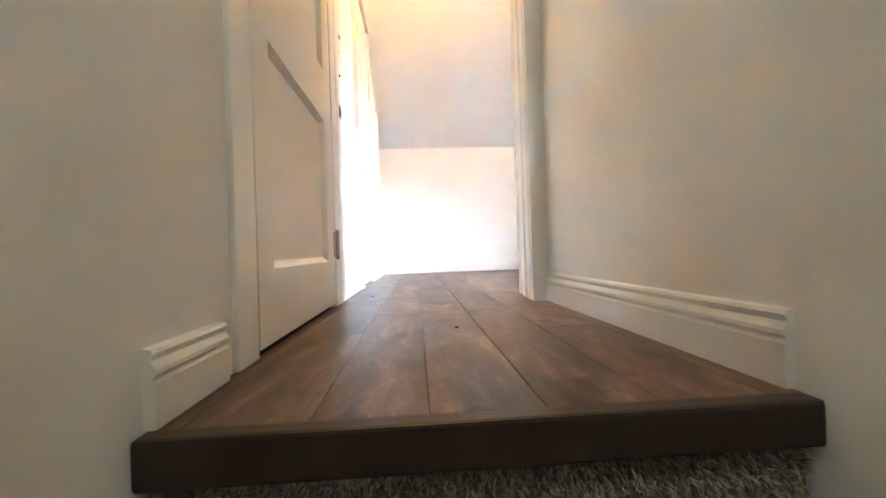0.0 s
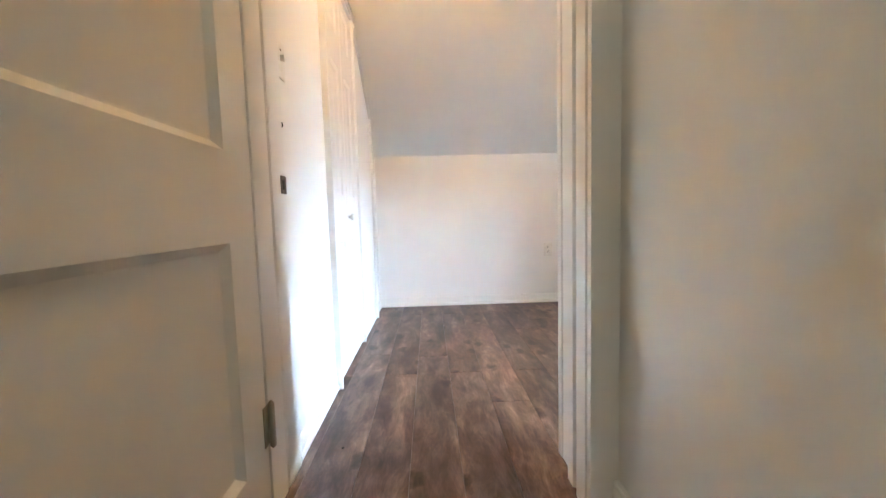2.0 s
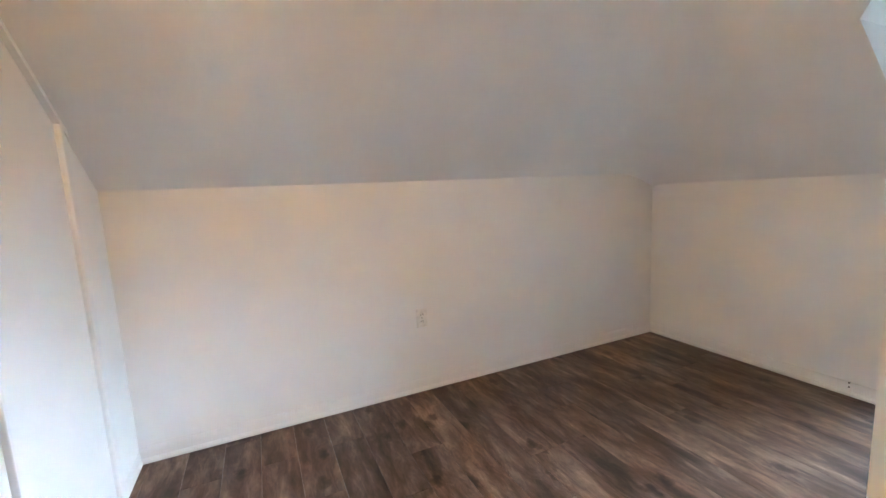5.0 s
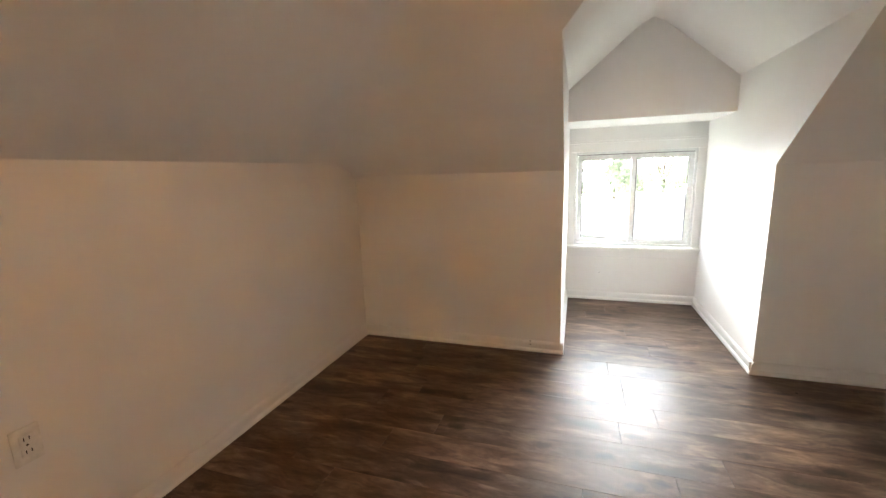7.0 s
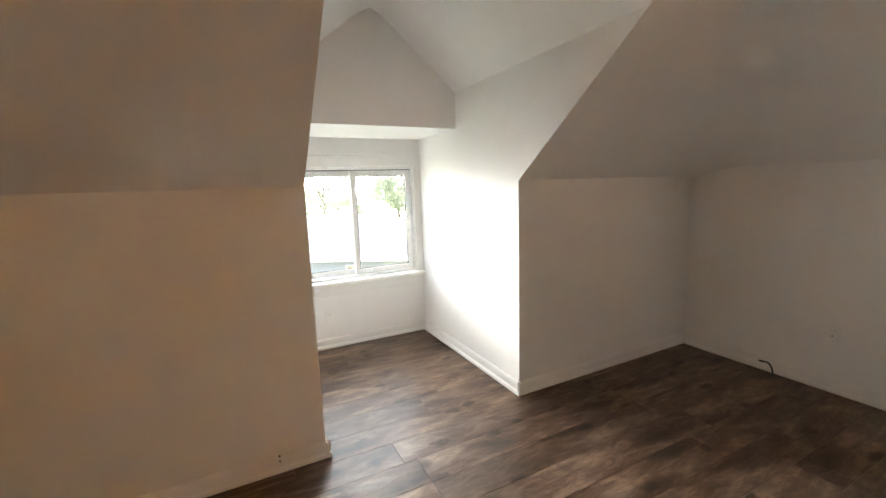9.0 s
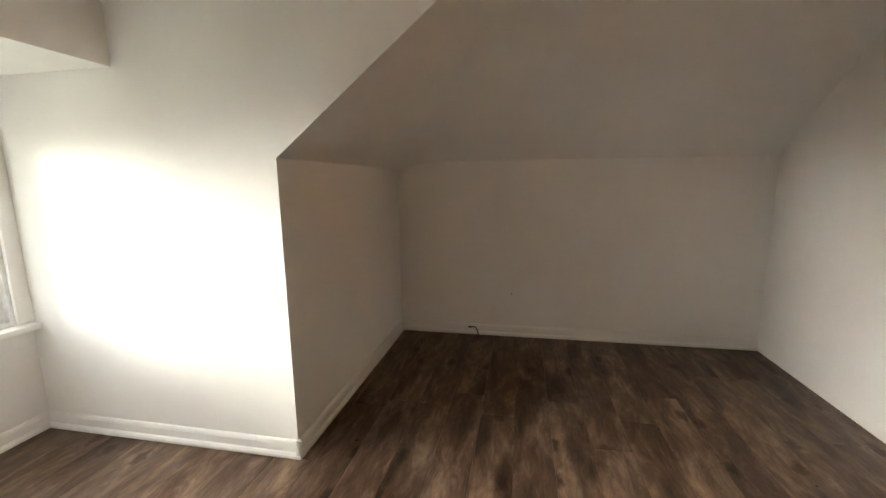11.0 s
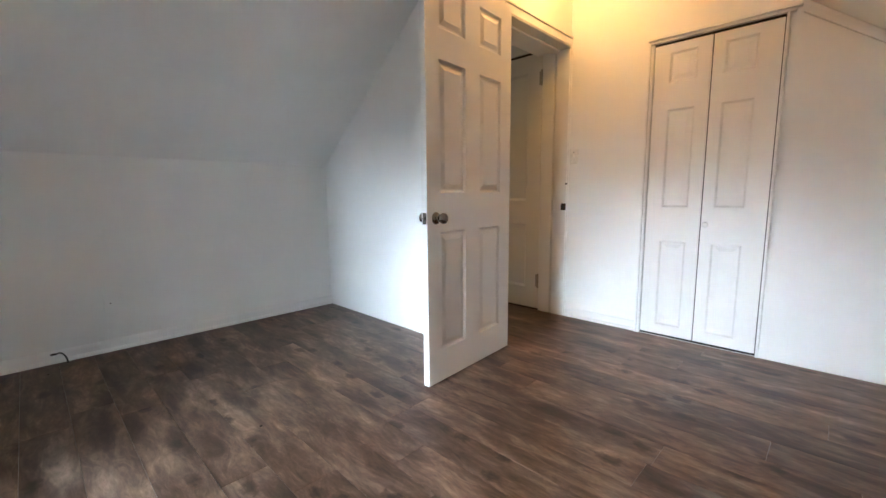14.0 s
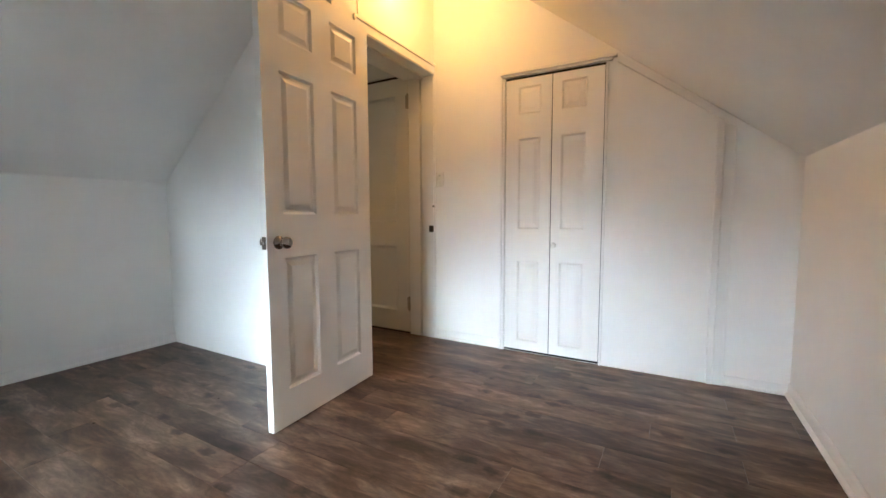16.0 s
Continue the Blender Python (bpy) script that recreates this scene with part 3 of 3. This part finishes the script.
for z in (0.25, 1.82):
    bm = bmesh.new()
    lathe(bm, [(0.003, -0.05), (0.007, -0.046), (0.007, 0.046), (0.003, 0.05)], Matrix.Translation((-0.018, -0.04, z)), 12)
    add_box(bm, (-0.018, -0.041, z - 0.044), (0.0, -0.037, z + 0.044))
    part("hinge", bm, NICKEL, room_door, "nickel butt hinge")

# ---- closet ----
CY0, CYM, CY1, CZ = 2.043, 2.368, 2.697, 1.932
closet = empty("closet_door", "white six-panel bifold closet door, shut, with white knob", "closet door", Matrix.Translation((XW + 0.0145, CY0, 0)))
for y0, y1, py in ((CY0, CYM - 0.0035, (2.135, 2.293)), (CYM + 0.0035, CY1, (2.432, 2.592))):
    leaf = new("door_leaf")
    leaf.parent = closet
    leaf.matrix_local = Matrix.Translation((0, y1 - CY0, 0)) @ Matrix.Rotation(radians(-90), 4, "Z")
    panel_door(leaf, y1 - y0, CZ, 0.03, [(y1 - py[1], y1 - py[0], a, b) for a, b in ((0.085, 0.672), (0.895, 1.528), (1.69, 1.88))], DOOR, z0=0.022)
bm = bmesh.new()
lathe(bm, [(0.009, 0), (0.008, 0.008), (0.016, 0.014), (0.0185, 0.021), (0.016, 0.027), (0.006, 0.03)], Matrix.Translation((0, 2.398 - CY0, 0.79)) @ Matrix.Rotation(radians(90), 4, "Y"), 20)
part("closet_knob", bm, PLASTIC, closet, "small white round knob", smooth=True)
# near-black sheet on the wall, painting in the shade between the closet leaves
tagged(link("closet_gap_shade", box_bm((XW + 0.0005, CY0 - 0.006, 0.004), (XW + 0.003, CY1 + 0.006, CZ + 0.018)), VOID), "dark sheet painted as the shade in the gaps round the closet door", kind="structure")
closet_frame = empty("closet_frame", "white stepped casing round the closet door", "", kind="structure")
for a, b, th in ((2.004, 2.020, 0.030), (2.0202, 2.0385, 0.022)):
    part("casing", box_bm((XW, a, 0.002), (XW + th, b, CZ + 0.019), 0.003), TRIM, closet_frame)
part("casing", box_bm((XW, 2.004, CZ + 0.0195), (XW + 0.026, 2.74, CZ + 0.036), 0.003), TRIM, closet_frame)
part("casing", box_bm((XW, 2.002, CZ + 0.0363), (XW + 0.036, 2.765, CZ + 0.056), 0.004), TRIM, closet_frame)
part("casing", box_bm((XW, CY1 + 0.006, 0.002), (XW + 0.028, CY1 + 0.021, CZ + 0.019), 0.003), TRIM, closet_frame)

# boarded panel with sloping trim between the closet and the knee wall
boards = empty("wall_boarding", "white painted boarding under a sloping moulding", "", kind="structure")


def slope_at(y):
    return KN + GN * (YN - y)


bm = bmesh.new()
a0, a1, gap = CY1 + 0.022, 3.298, 0.055
prof = [(a0, 0.002), (a1, 0.002), (a1, slope_at(a1) - gap - 0.03), (a0, CZ + 0.018)]
f = [bm.verts.new((XW + 0.016, y, z)) for y, z in prof]
b = [bm.verts.new((XW + 0.0005, y, z)) for y, z in prof]
bm.faces.new(f)
bm.faces.new(b[::-1])
for i in range(4):
    bm.faces.new((f[i], b[i], b[(i + 1) % 4], f[(i + 1) % 4]))
part("panel_board", bm, WALL, boards)
bm = bmesh.new()
for lo, hi, th in ((0.05, 0.028, 0.026), (0.028, 0.008, 0.018)):
    ya, yb = 2.77, 3.385
    q = [(ya, slope_at(ya) - lo - 0.02), (yb, slope_at(yb) - lo), (yb, slope_at(yb) - hi), (ya, slope_at(ya) - hi - 0.02)]
    f = [bm.verts.new((XW + th, y, z)) for y, z in q]
    b = [bm.verts.new((XW + 0.0005, y, z)) for y, z in q]
    bm.faces.new(f)
    bm.faces.new(b[::-1])
    for i in range(4):
        bm.faces.new((f[i], b[i], b[(i + 1) % 4], f[(i + 1) % 4]))
part("sloping_moulding", bm, TRIM, boards)
part("upright_moulding", box_bm((XW, 3.2985, 0.002), (XW + 0.034, 3.334, slope_at(3.334) - 0.052), 0.008), TRIM, boards)
part("upright_moulding", box_bm((XW, 3.3343, 0.002), (XW + 0.02, 3.388, slope_at(3.388) - 0.03), 0.003), TRIM, boards)

# ---- window ----
window = empty("window_1", "white vinyl sliding window over a painted wooden stool", "", kind="structure")
bm = bmesh.new()
add_box(bm, (XV + 0.002, WY0, WZ0), (XV + 0.11, WY0 + 0.022, WZ1), 0.002)
add_box(bm, (XV + 0.002, WY1 - 0.022, WZ0), (XV + 0.11, WY1, WZ1), 0.002)
add_box(bm, (XV + 0.002, WY0 + 0.022, WZ0), (XV + 0.11, WY1 - 0.022, WZ0 + 0.02), 0.002)
add_box(bm, (XV + 0.002, WY0 + 0.022, WZ1 - 0.022), (XV + 0.11, WY1 - 0.022, WZ1), 0.002)
part("window_frame", bm, VINYL, window)
# black strip in the slit over the sashes, in place of its shade
part("track_gap_shade", box_bm((XV + 0.012, WY0 + 0.023, WZ1 - 0.026), (XV + 0.09, WY1 - 0.023, WZ1 - 0.0222)), BLACK, window)
for nm, ya, yb, xo in (("sash", WY0 + 0.024, 1.716, 0.022), ("sash", 1.662, WY1 - 0.024, 0.062)):
    z0, z1, w = WZ0 + 0.0205, WZ1 - 0.027, 0.038
    bm = bmesh.new()
    x0, x1 = XV + xo, XV + xo + 0.032
    add_box(bm, (x0, ya, z0), (x1, ya + w, z1), 0.003)
    add_box(bm, (x0, yb - w, z0), (x1, yb, z1), 0.003)
    add_box(bm, (x0, ya + w, z0), (x1, yb - w, z0 + w), 0.003)
    add_box(bm, (x0, ya + w, z1 - w), (x1, yb - w, z1), 0.003)
    sash = part(nm, bm, VINYL, window)
    pane = part("pane", box_bm((x0 + 0.013, ya + w - 0.004, z0 + w - 0.004), (x0 + 0.017, yb - w + 0.004, z1 - w + 0.004)), GLASS, sash)
    pane.visible_shadow = False
    bm = bmesh.new()
    for s0, s1, h0, h1 in ((ya + w, yb - w, z0 + w, z0 + w + 0.006), (ya + w, yb - w, z1 - w - 0.006, z1 - w), (ya + w, ya + w + 0.006, z0 + w, z1 - w), (yb - w - 0.006, yb - w, z0 + w, z1 - w)):
        add_box(bm, (x0 + 0.009, s0, h0), (x0 + 0.0125, s1, h1))
    part("gasket", bm, BLACK, sash)
for z in (0.66, 1.19):
    part("sash_pull", box_bm((XV + 0.012, 1.688, z), (XV + 0.0225, 1.708, z + 0.065), 0.004), VINYL, window, "white sash latch")
part("window_stool", box_bm((XV - 0.062, D1 + 0.004, WZ0 - 0.03), (XV + 0.02, D2 - 0.004, WZ0 - 0.001), 0.006), TRIM, window)
part("apron", box_bm((XV - 0.02, D1 + 0.012, WZ0 - 0.105), (XV - 0.0005, D2 - 0.012, WZ0 - 0.031), 0.004), TRIM, window)
part("side_casing", box_bm((XV - 0.016, D1 + 0.001, WZ0), (XV + 0.001, WY0 + 0.006, WZ1 + 0.002), 0.003), TRIM, window)
part("side_casing", box_bm((XV - 0.016, WY1 - 0.006, WZ0), (XV + 0.001, D2 - 0.001, WZ1 + 0.002), 0.003), TRIM, window)
part("head_casing", box_bm((XV - 0.018, D1 + 0.001, WZ1 + 0.003), (XV + 0.001, D2 - 0.001, WZ1 + 0.075), 0.004), TRIM, window)
part("head_cap", box_bm((XV - 0.026, D1 + 0.001, WZ1 + 0.0755), (XV + 0.001, D2 - 0.001, WZ1 + 0.092), 0.004), TRIM, window)


# ---- small fixtures ----
def wall_plate(name, label, category, m, toggle=False, skin=None):
    """A plate in the local x-z plane, facing -y."""
    ob = empty(name, label, category, m)
    part("cover_plate", box_bm((-0.035, -0.006, -0.057), (0.035, 0.0, 0.057), 0.003), skin or PLASTIC, ob)
    if toggle:
        part("toggle", box_bm((-0.005, -0.018, -0.004), (0.005, -0.005, 0.014), 0.002), skin or PLASTIC, ob)
    else:
        for z in (-0.02, 0.02):
            sock = part("socket", box_bm((-0.017, -0.0085, z - 0.015), (0.017, -0.005, z + 0.015), 0.003), skin or PLASTIC, ob)
            for x in (-0.0065, 0.0065):
                part("slot", box_bm((x - 0.0012, -0.009, z - 0.005), (x + 0.0012, -0.0084, z + 0.006)), skin or VOID, sock)
    bm = bmesh.new()
    lathe(bm, [(0.0035, 0), (0.003, 0.0012)], Matrix.Translation((0, -0.006, 0 if not toggle else 0.03)) @ Matrix.Rotation(radians(90), 4, "X"), 10)
    part("screw", bm, NICKEL, ob)
    return ob


wall_plate("light_switch", "ivory toggle light switch on the white wall", "light switch", pose(XW + 0.0005, 1.492, 1.275, 0, 0, 90), True)
wall_plate("wall_outlet", "ivory double wall outlet on the knee wall", "wall outlet", pose(1.037, YN - 0.0005, 0.465, 0, 0, 0))
wall_plate("wall_outlet", "white painted-over wall outlet on the alcove wall", "wall outlet", pose(2.233, YS + 0.0005, 0.315, 0, 0, 180), skin=WALL)
wall_plate("wall_outlet", "white wall outlet below the dormer window", "wall outlet", pose(XV - 0.0005, 1.945, 0.26, 0, 0, -90), skin=WALL)

cable = empty("coax_cable", "black coaxial cable stub bent out of the floor", "cable", pose(2.468, YS + 0.045, 0))
cu = bpy.data.curves.new("cable_sheath", "CURVE")
cu.dimensions, cu.bevel_depth, cu.bevel_resolution = "3D", 0.0045, 3
sp = cu.splines.new("BEZIER")
sp.bezier_points.add(2)
for bp, co_, h in zip(sp.bezier_points, ((0, 0, 0), (0.018, 0.004, 0.062), (0.05, 0.012, 0.07)), ((0, 0, 0.025), (0.012, 0.003, 0.014), (0.012, 0.004, -0.002))):
    bp.co = co_
    bp.handle_left, bp.handle_right = Vector(co_) - Vector(h), Vector(co_) + Vector(h)
cu.materials.append(BLACK)
ob = new("cable_sheath", cu)
ob.parent = cable
bm = bmesh.new()
lathe(bm, [(0.0055, 0), (0.0062, 0.002), (0.0062, 0.018), (0.0045, 0.02), (0.0045, 0.026)], Matrix.Translation((0.046, 0.011, 0.0702)) @ Matrix.Rotation(radians(90), 4, "Y"), 12)
part("connector", bm, BLACK, cable, "dark screw connector")

# two small dark dots on the baseboard beside the dormer
staple = empty("cable_staple", "two small dark dots on the low white baseboard", "staple", pose(XE - 0.0115, 2.434, 0.05))
for z in (0.0, 0.024):
    bm = bmesh.new()
    lathe(bm, [(0.004, 0), (0.004, 0.002), (0.002, 0.0035)], Matrix.Translation((0.002, 0, z)) @ Matrix.Rotation(radians(-90), 4, "Y"), 10)
    part("dark_dot", bm, VOID, staple)

# crumbs left on the floor
rnd = random.Random(11)
for x, y in ((2.626, 2.16), (1.55, 0.71), (1.94, 1.28), (-0.31, 1.52), (2.56, -0.12), (0.02, 0.62), (1.1, 0.98), (2.86, 1.02)):
    bm = bmesh.new()
    bmesh.ops.create_icosphere(bm, subdivisions=1, radius=0.006)
    for v in bm.verts:
        v.co = Vector((v.co.x * rnd.uniform(0.6, 1.3), v.co.y * rnd.uniform(0.6, 1.2), v.co.z * 0.5 + 0.003))
    ob = tagged(link("debris_crumb", bm, VOID), "small dark crumb of debris on the floor", "debris", "crumbs on the floor")
    ob.location = (x, y, 0.002)


def ceiling_lamp(label, m):
    ob = empty("ceiling_light", label, "ceiling light", m)
    bm = bmesh.new()
    lathe(bm, [(0.0, 0.0), (0.07, 0.0), (0.07, -0.012), (0.05, -0.022), (0.028, -0.028), (0.026, -0.05), (0.0, -0.05)], Matrix.Identity(4), 24)
    part("canopy", bm, VINYL, ob, smooth=True)
    return ob


ceiling_lamp("white ceiling lamp holder with a warm bulb", pose(0.12, 1.72, ceiling_z(0.12, 1.72) - 0.0005))
# holder added to go with the hall fill, never in view
ceiling_lamp("unseen white ceiling lamp holder added in the hall", pose(0.02, -1.3, 2.4995))

# ---- outside: gardens, neighbouring houses and trees ----
GROUND = -5.6


def ground_material():
    m, nt, p = material("grass_ground")
    co = nt.nodes.new("ShaderNodeTexCoord").outputs["Object"]
    r = ramp(nt, noise_at(nt, co, 0.6, 6).outputs[0], [(0.35, (0.06, 0.09, 0.03)), (0.65, (0.16, 0.18, 0.09))])
    nt.links.new(r.outputs[0], p.inputs["Base Color"])
    p.inputs["Roughness"].default_value = 0.9
    return m


def shingle_material(name, a, b):
    m, nt, p = material(name)
    co = nt.nodes.new("ShaderNodeTexCoord").outputs["Object"]
    r = ramp(nt, noise_at(nt, co, 5.0, 6).outputs[0], [(0.3, a), (0.7, b)])
    nt.links.new(r.outputs[0], p.inputs["Base Color"])
    p.inputs["Roughness"].default_value = 0.85
    return m


SHINGLE = shingle_material("roof_shingles", (0.15, 0.15, 0.155), (0.22, 0.22, 0.225))
SIDING = paint("pale_siding", (0.36, 0.365, 0.37), 0.6, 0.3, 20.0, 0.1)
PANE = plain("dark_pane", (0.12, 0.13, 0.14), 0.1)
TAN = plain("tan_shade", (0.45, 0.38, 0.24), 0.7)
bm = bmesh.new()
bmesh.ops.create_grid(bm, x_segments=2, y_segments=2, size=900, matrix=Matrix.Translation((0, 0, GROUND)))
tagged(link("ground", bm, ground_material()), "green lawns and yards reaching the horizon", kind="structure")
tagged(link("house_body", box_bm((HL - 0.35, -3.6, GROUND), (XE + 0.2, YN + 0.2, -2.72)), SIDING), "pale storeys under the attic", kind="structure")


def house(label, m, w, d, eave, ridge, inset):
    ob = empty("house", label, "house", m, "neighbouring houses")
    part("wall", box_bm((-w / 2, -d / 2, 0), (w / 2, d / 2, eave)), SIDING, ob)
    bm = bmesh.new()
    o = 0.45
    base = [bm.verts.new((x, y, eave)) for x, y in ((-w / 2 - o, -d / 2 - o), (w / 2 + o, -d / 2 - o), (w / 2 + o, d / 2 + o), (-w / 2 - o, d / 2 + o))]
    top = [bm.verts.new((-w / 2 + inset, 0, ridge)), bm.verts.new((w / 2 - inset, 0, ridge))]
    bm.faces.new((base[0], base[1], top[1], top[0]))
    bm.faces.new((base[2], base[3], top[0], top[1]))
    bm.faces.new((base[1], base[2], top[1]))
    bm.faces.new((base[3], base[0], top[0]))
    bm.faces.new(base[::-1])
    roof = part("roof", bm, SHINGLE, ob)
    bm = bmesh.new()
    add_box(bm, (-w * 0.18, -0.35, ridge - 0.8), (-w * 0.18 + 0.6, 0.25, ridge + 0.7), 0.02)
    add_box(bm, (-w * 0.18 - 0.06, -0.41, ridge + 0.62), (-w * 0.18 + 0.66, 0.31, ridge + 0.74), 0.02)
    part("chimney", bm, SIDING, roof)
    bm = bmesh.new()
    for sy in (-1, 1):
        add_box(bm, (-w / 2 - o - 0.06, sy * (d / 2 + o) - 0.06, eave - 0.16), (w / 2 + o + 0.06, sy * (d / 2 + o) + 0.06, eave + 0.06), 0.02)
        add_box(bm, (sy * (w / 2 + o) - 0.06, -d / 2 - o + 0.065, eave - 0.158), (sy * (w / 2 + o) + 0.06, d / 2 + o - 0.065, eave + 0.058), 0.02)
    part("gutter", bm, VINYL, roof)
    for side in (-1, 1):
        for k in range(4):
            x = -w / 2 + w * (k + 0.5) / 4
            y = side * d / 2
            win = part("window", box_bm((x - 0.5, y - 0.05, eave - 1.5), (x + 0.5, y + 0.05, eave - 0.45), 0.02), VINYL, ob)
            part("pane", box_bm((x - 0.42, y - 0.07, eave - 1.42), (x + 0.42, y + 0.07, eave - 0.53)), TAN if k % 2 else PANE, win)
    return ob


house("pale house with grey hipped shingle roof", pose(29.1, -4.0, GROUND, 0, 0, 57.5), 13, 6.8, 2.7, 5.14, 3.33)
house("pale house with grey hipped shingle roof", pose(38, -16.0, GROUND, 0, 0, 57.5), 10, 7, 2.2, 4.2, 3.2)
house("pale house with grey hipped shingle roof", pose(31, 12, GROUND, 0, 0, 95), 12, 8, 2.8, 5.4, 3.2)
house("pale house with grey hipped shingle roof", pose(14, -25, GROUND, 0, 0, 5), 10, 9, 3.4, 6.2, 3.2)

LEAF = leaf_material("foliage", (0.11, 0.13, 0.095), (0.21, 0.235, 0.175))
BARK = plain("bark", (0.12, 0.09, 0.07), 0.9)


def tree(label, m, height, spread, seed):
    r = random.Random(seed)
    ob = empty("tree", label, "tree", m, "garden trees")
    bm = bmesh.new()
    lathe(bm, [(0.32, 0), (0.22, height * 0.2), (0.15, height * 0.5), (0.04, height * 0.85)], Matrix.Identity(4), 10)
    for i in range(7):
        a, h = r.uniform(0, 6.28), height * r.uniform(0.3, 0.7)
        mm = Matrix.Translation((0, 0, h)) @ Matrix.Rotation(a, 4, "Z") @ Matrix.Rotation(radians(r.uniform(35, 60)), 4, "Y")
        lathe(bm, [(0.09, 0), (0.02, spread * 0.8)], mm, 6)
    part("trunk", bm, BARK, ob)
    vs, fs = [], []
    clumps = []
    for i in range(34):
        a, q = r.uniform(0, 6.28), math.sqrt(r.random())
        clumps.append((spread * q * math.cos(a), spread * q * math.sin(a), height * (0.42 + 0.55 * r.random() * (1.05 - 0.5 * q)), spread * r.uniform(0.18, 0.36)))
    for cx, cy, cz, cr in clumps:
        for j in range(150):
            d = Vector((r.gauss(0, 1), r.gauss(0, 1), r.gauss(0, 0.8))).normalized() * cr * r.uniform(0.5, 1.1)
            c = Vector((cx, cy, cz)) + d
            u = Vector((r.gauss(0, 1), r.gauss(0, 1), r.gauss(0, 1))).normalized() * 0.17
            v = u.orthogonal().normalized() * 0.10
            k = len(vs)
            vs += [tuple(c - u), tuple(c + v), tuple(c + u), tuple(c - v)]
            fs.append((k, k + 1, k + 2, k + 3))
    me = bpy.data.meshes.new("crown")
    me.from_pydata(vs, [], fs)
    me.materials.append(LEAF)
    crown = new("crown", me)
    crown.parent = ob
    return ob


# glowing band added as the pale low overcast sky, to light the room
bm = bmesh.new()
low_ring = [bm.verts.new((90 * math.cos(radians(d)), 90 * math.sin(radians(d)), GROUND)) for d in range(-32, 33, 4)]
high_ring = [bm.verts.new((90 * math.cos(radians(d)), 90 * math.sin(radians(d)), 38)) for d in range(-32, 33, 4)]
for i in range(len(low_ring) - 1):
    bm.faces.new((low_ring[i], low_ring[i + 1], high_ring[i + 1], high_ring[i]))
tagged(link("backdrop", bm, glow_material("sky_backdrop_glow", (0.88, 0.95, 1.0), 2.6)), "glowing backdrop standing in for the pale overcast sky low over the horizon", kind="structure")
base_tree = tree("leafy green garden tree behind the houses", pose(47, -19, GROUND), 9.5, 4.2, 3)
for x, y, s, a in ((50, -16, 1.15, 130), (51, -24, 1.2, 250), (52, -2, 1.1, 170), (50, -29, 1.1, 40), (46, -6, 1.0, 100), (44, -31, 1.15, 200), (54, -13, 1.2, 300), (43, 4, 1.05, 20), (30, -27, 0.9, 150), (48, 14, 1.1, 220), (52, -34, 1.2, 80), (26, -36, 1.1, 10)):
    copy_thing(base_tree, pose(x, y, GROUND, 0, 0, a) @ Matrix.Scale(s, 4))

# ---- floor of planks ----
floor = tagged(link("floor", (lambda b: (add_box(b, (HL - 0.2, 0.03, -0.06), (XA, YN, -0.0135)), add_box(b, (XA, YS, -0.06), (XE, YN, -0.0135)), add_box(b, (XE, D1, -0.06), (XV, D2, -0.0135)), b)[3])(bmesh.new()), VOID), "dark brown rustic wood plank floor", kind="structure")
PW, X0 = 0.1615, -0.075 - 0.1615 * 3
JOINTS = {5: 1.82, 17: 1.94, 18: 1.762, 21: 1.95}  # end joints seen in the dormer light and by the doorway
rnd = random.Random(21)
for k in range(31):
    xa, xb = X0 + PW * k, X0 + PW * (k + 1)
    if xb < HL + 0.002 or xa > XV - 0.002:
        continue
    xa, xb = max(xa, HL), min(xb, XV)
    y0, y1 = (0.0365, YN) if xb < XA + 0.002 else ((YS, YN) if xa < XE - 0.002 else (D1, D2))
    joint = JOINTS.get(k)
    y = y0 - (rnd.uniform(0.0, 0.95) if xa > HR else rnd.uniform(0.0, 0.1) if k % 2 else -0.9)
    if joint:
        y = joint
    while y > y0:
        y -= 1.22
    while y < y1:
        ya, yb = max(y, y0), min(y + 1.22, y1)
        y += 1.22
        if yb - ya < 0.02:
            continue
        g, c, t = 0.0005, 0.0005, 0.0135
        lx, ly = (xb - xa) / 2 - g, (yb - ya) / 2 - g
        vs = [(sx * lx, sy * ly, -t) for sx, sy in ((-1, -1), (1, -1), (1, 1), (-1, 1))]
        vs += [(sx * lx, sy * ly, -c) for sx, sy in ((-1, -1), (1, -1), (1, 1), (-1, 1))]
        vs += [(sx * (lx - c), sy * (ly - c), 0) for sx, sy in ((-1, -1), (1, -1), (1, 1), (-1, 1))]
        fs = [(8, 9, 10, 11)]
        for i in range(4):
            j = (i + 1) % 4
            fs += [(i, j, j + 4, i + 4), (i + 4, j + 4, j + 8, i + 8)]
        me = bpy.data.meshes.new("plank")
        me.from_pydata(vs, [], fs)
        me.materials.append(PLANK)
        ob = new("plank", me)
        ob.parent = floor
        ob.location = ((xa + xb) / 2, (ya + yb) / 2, 0)
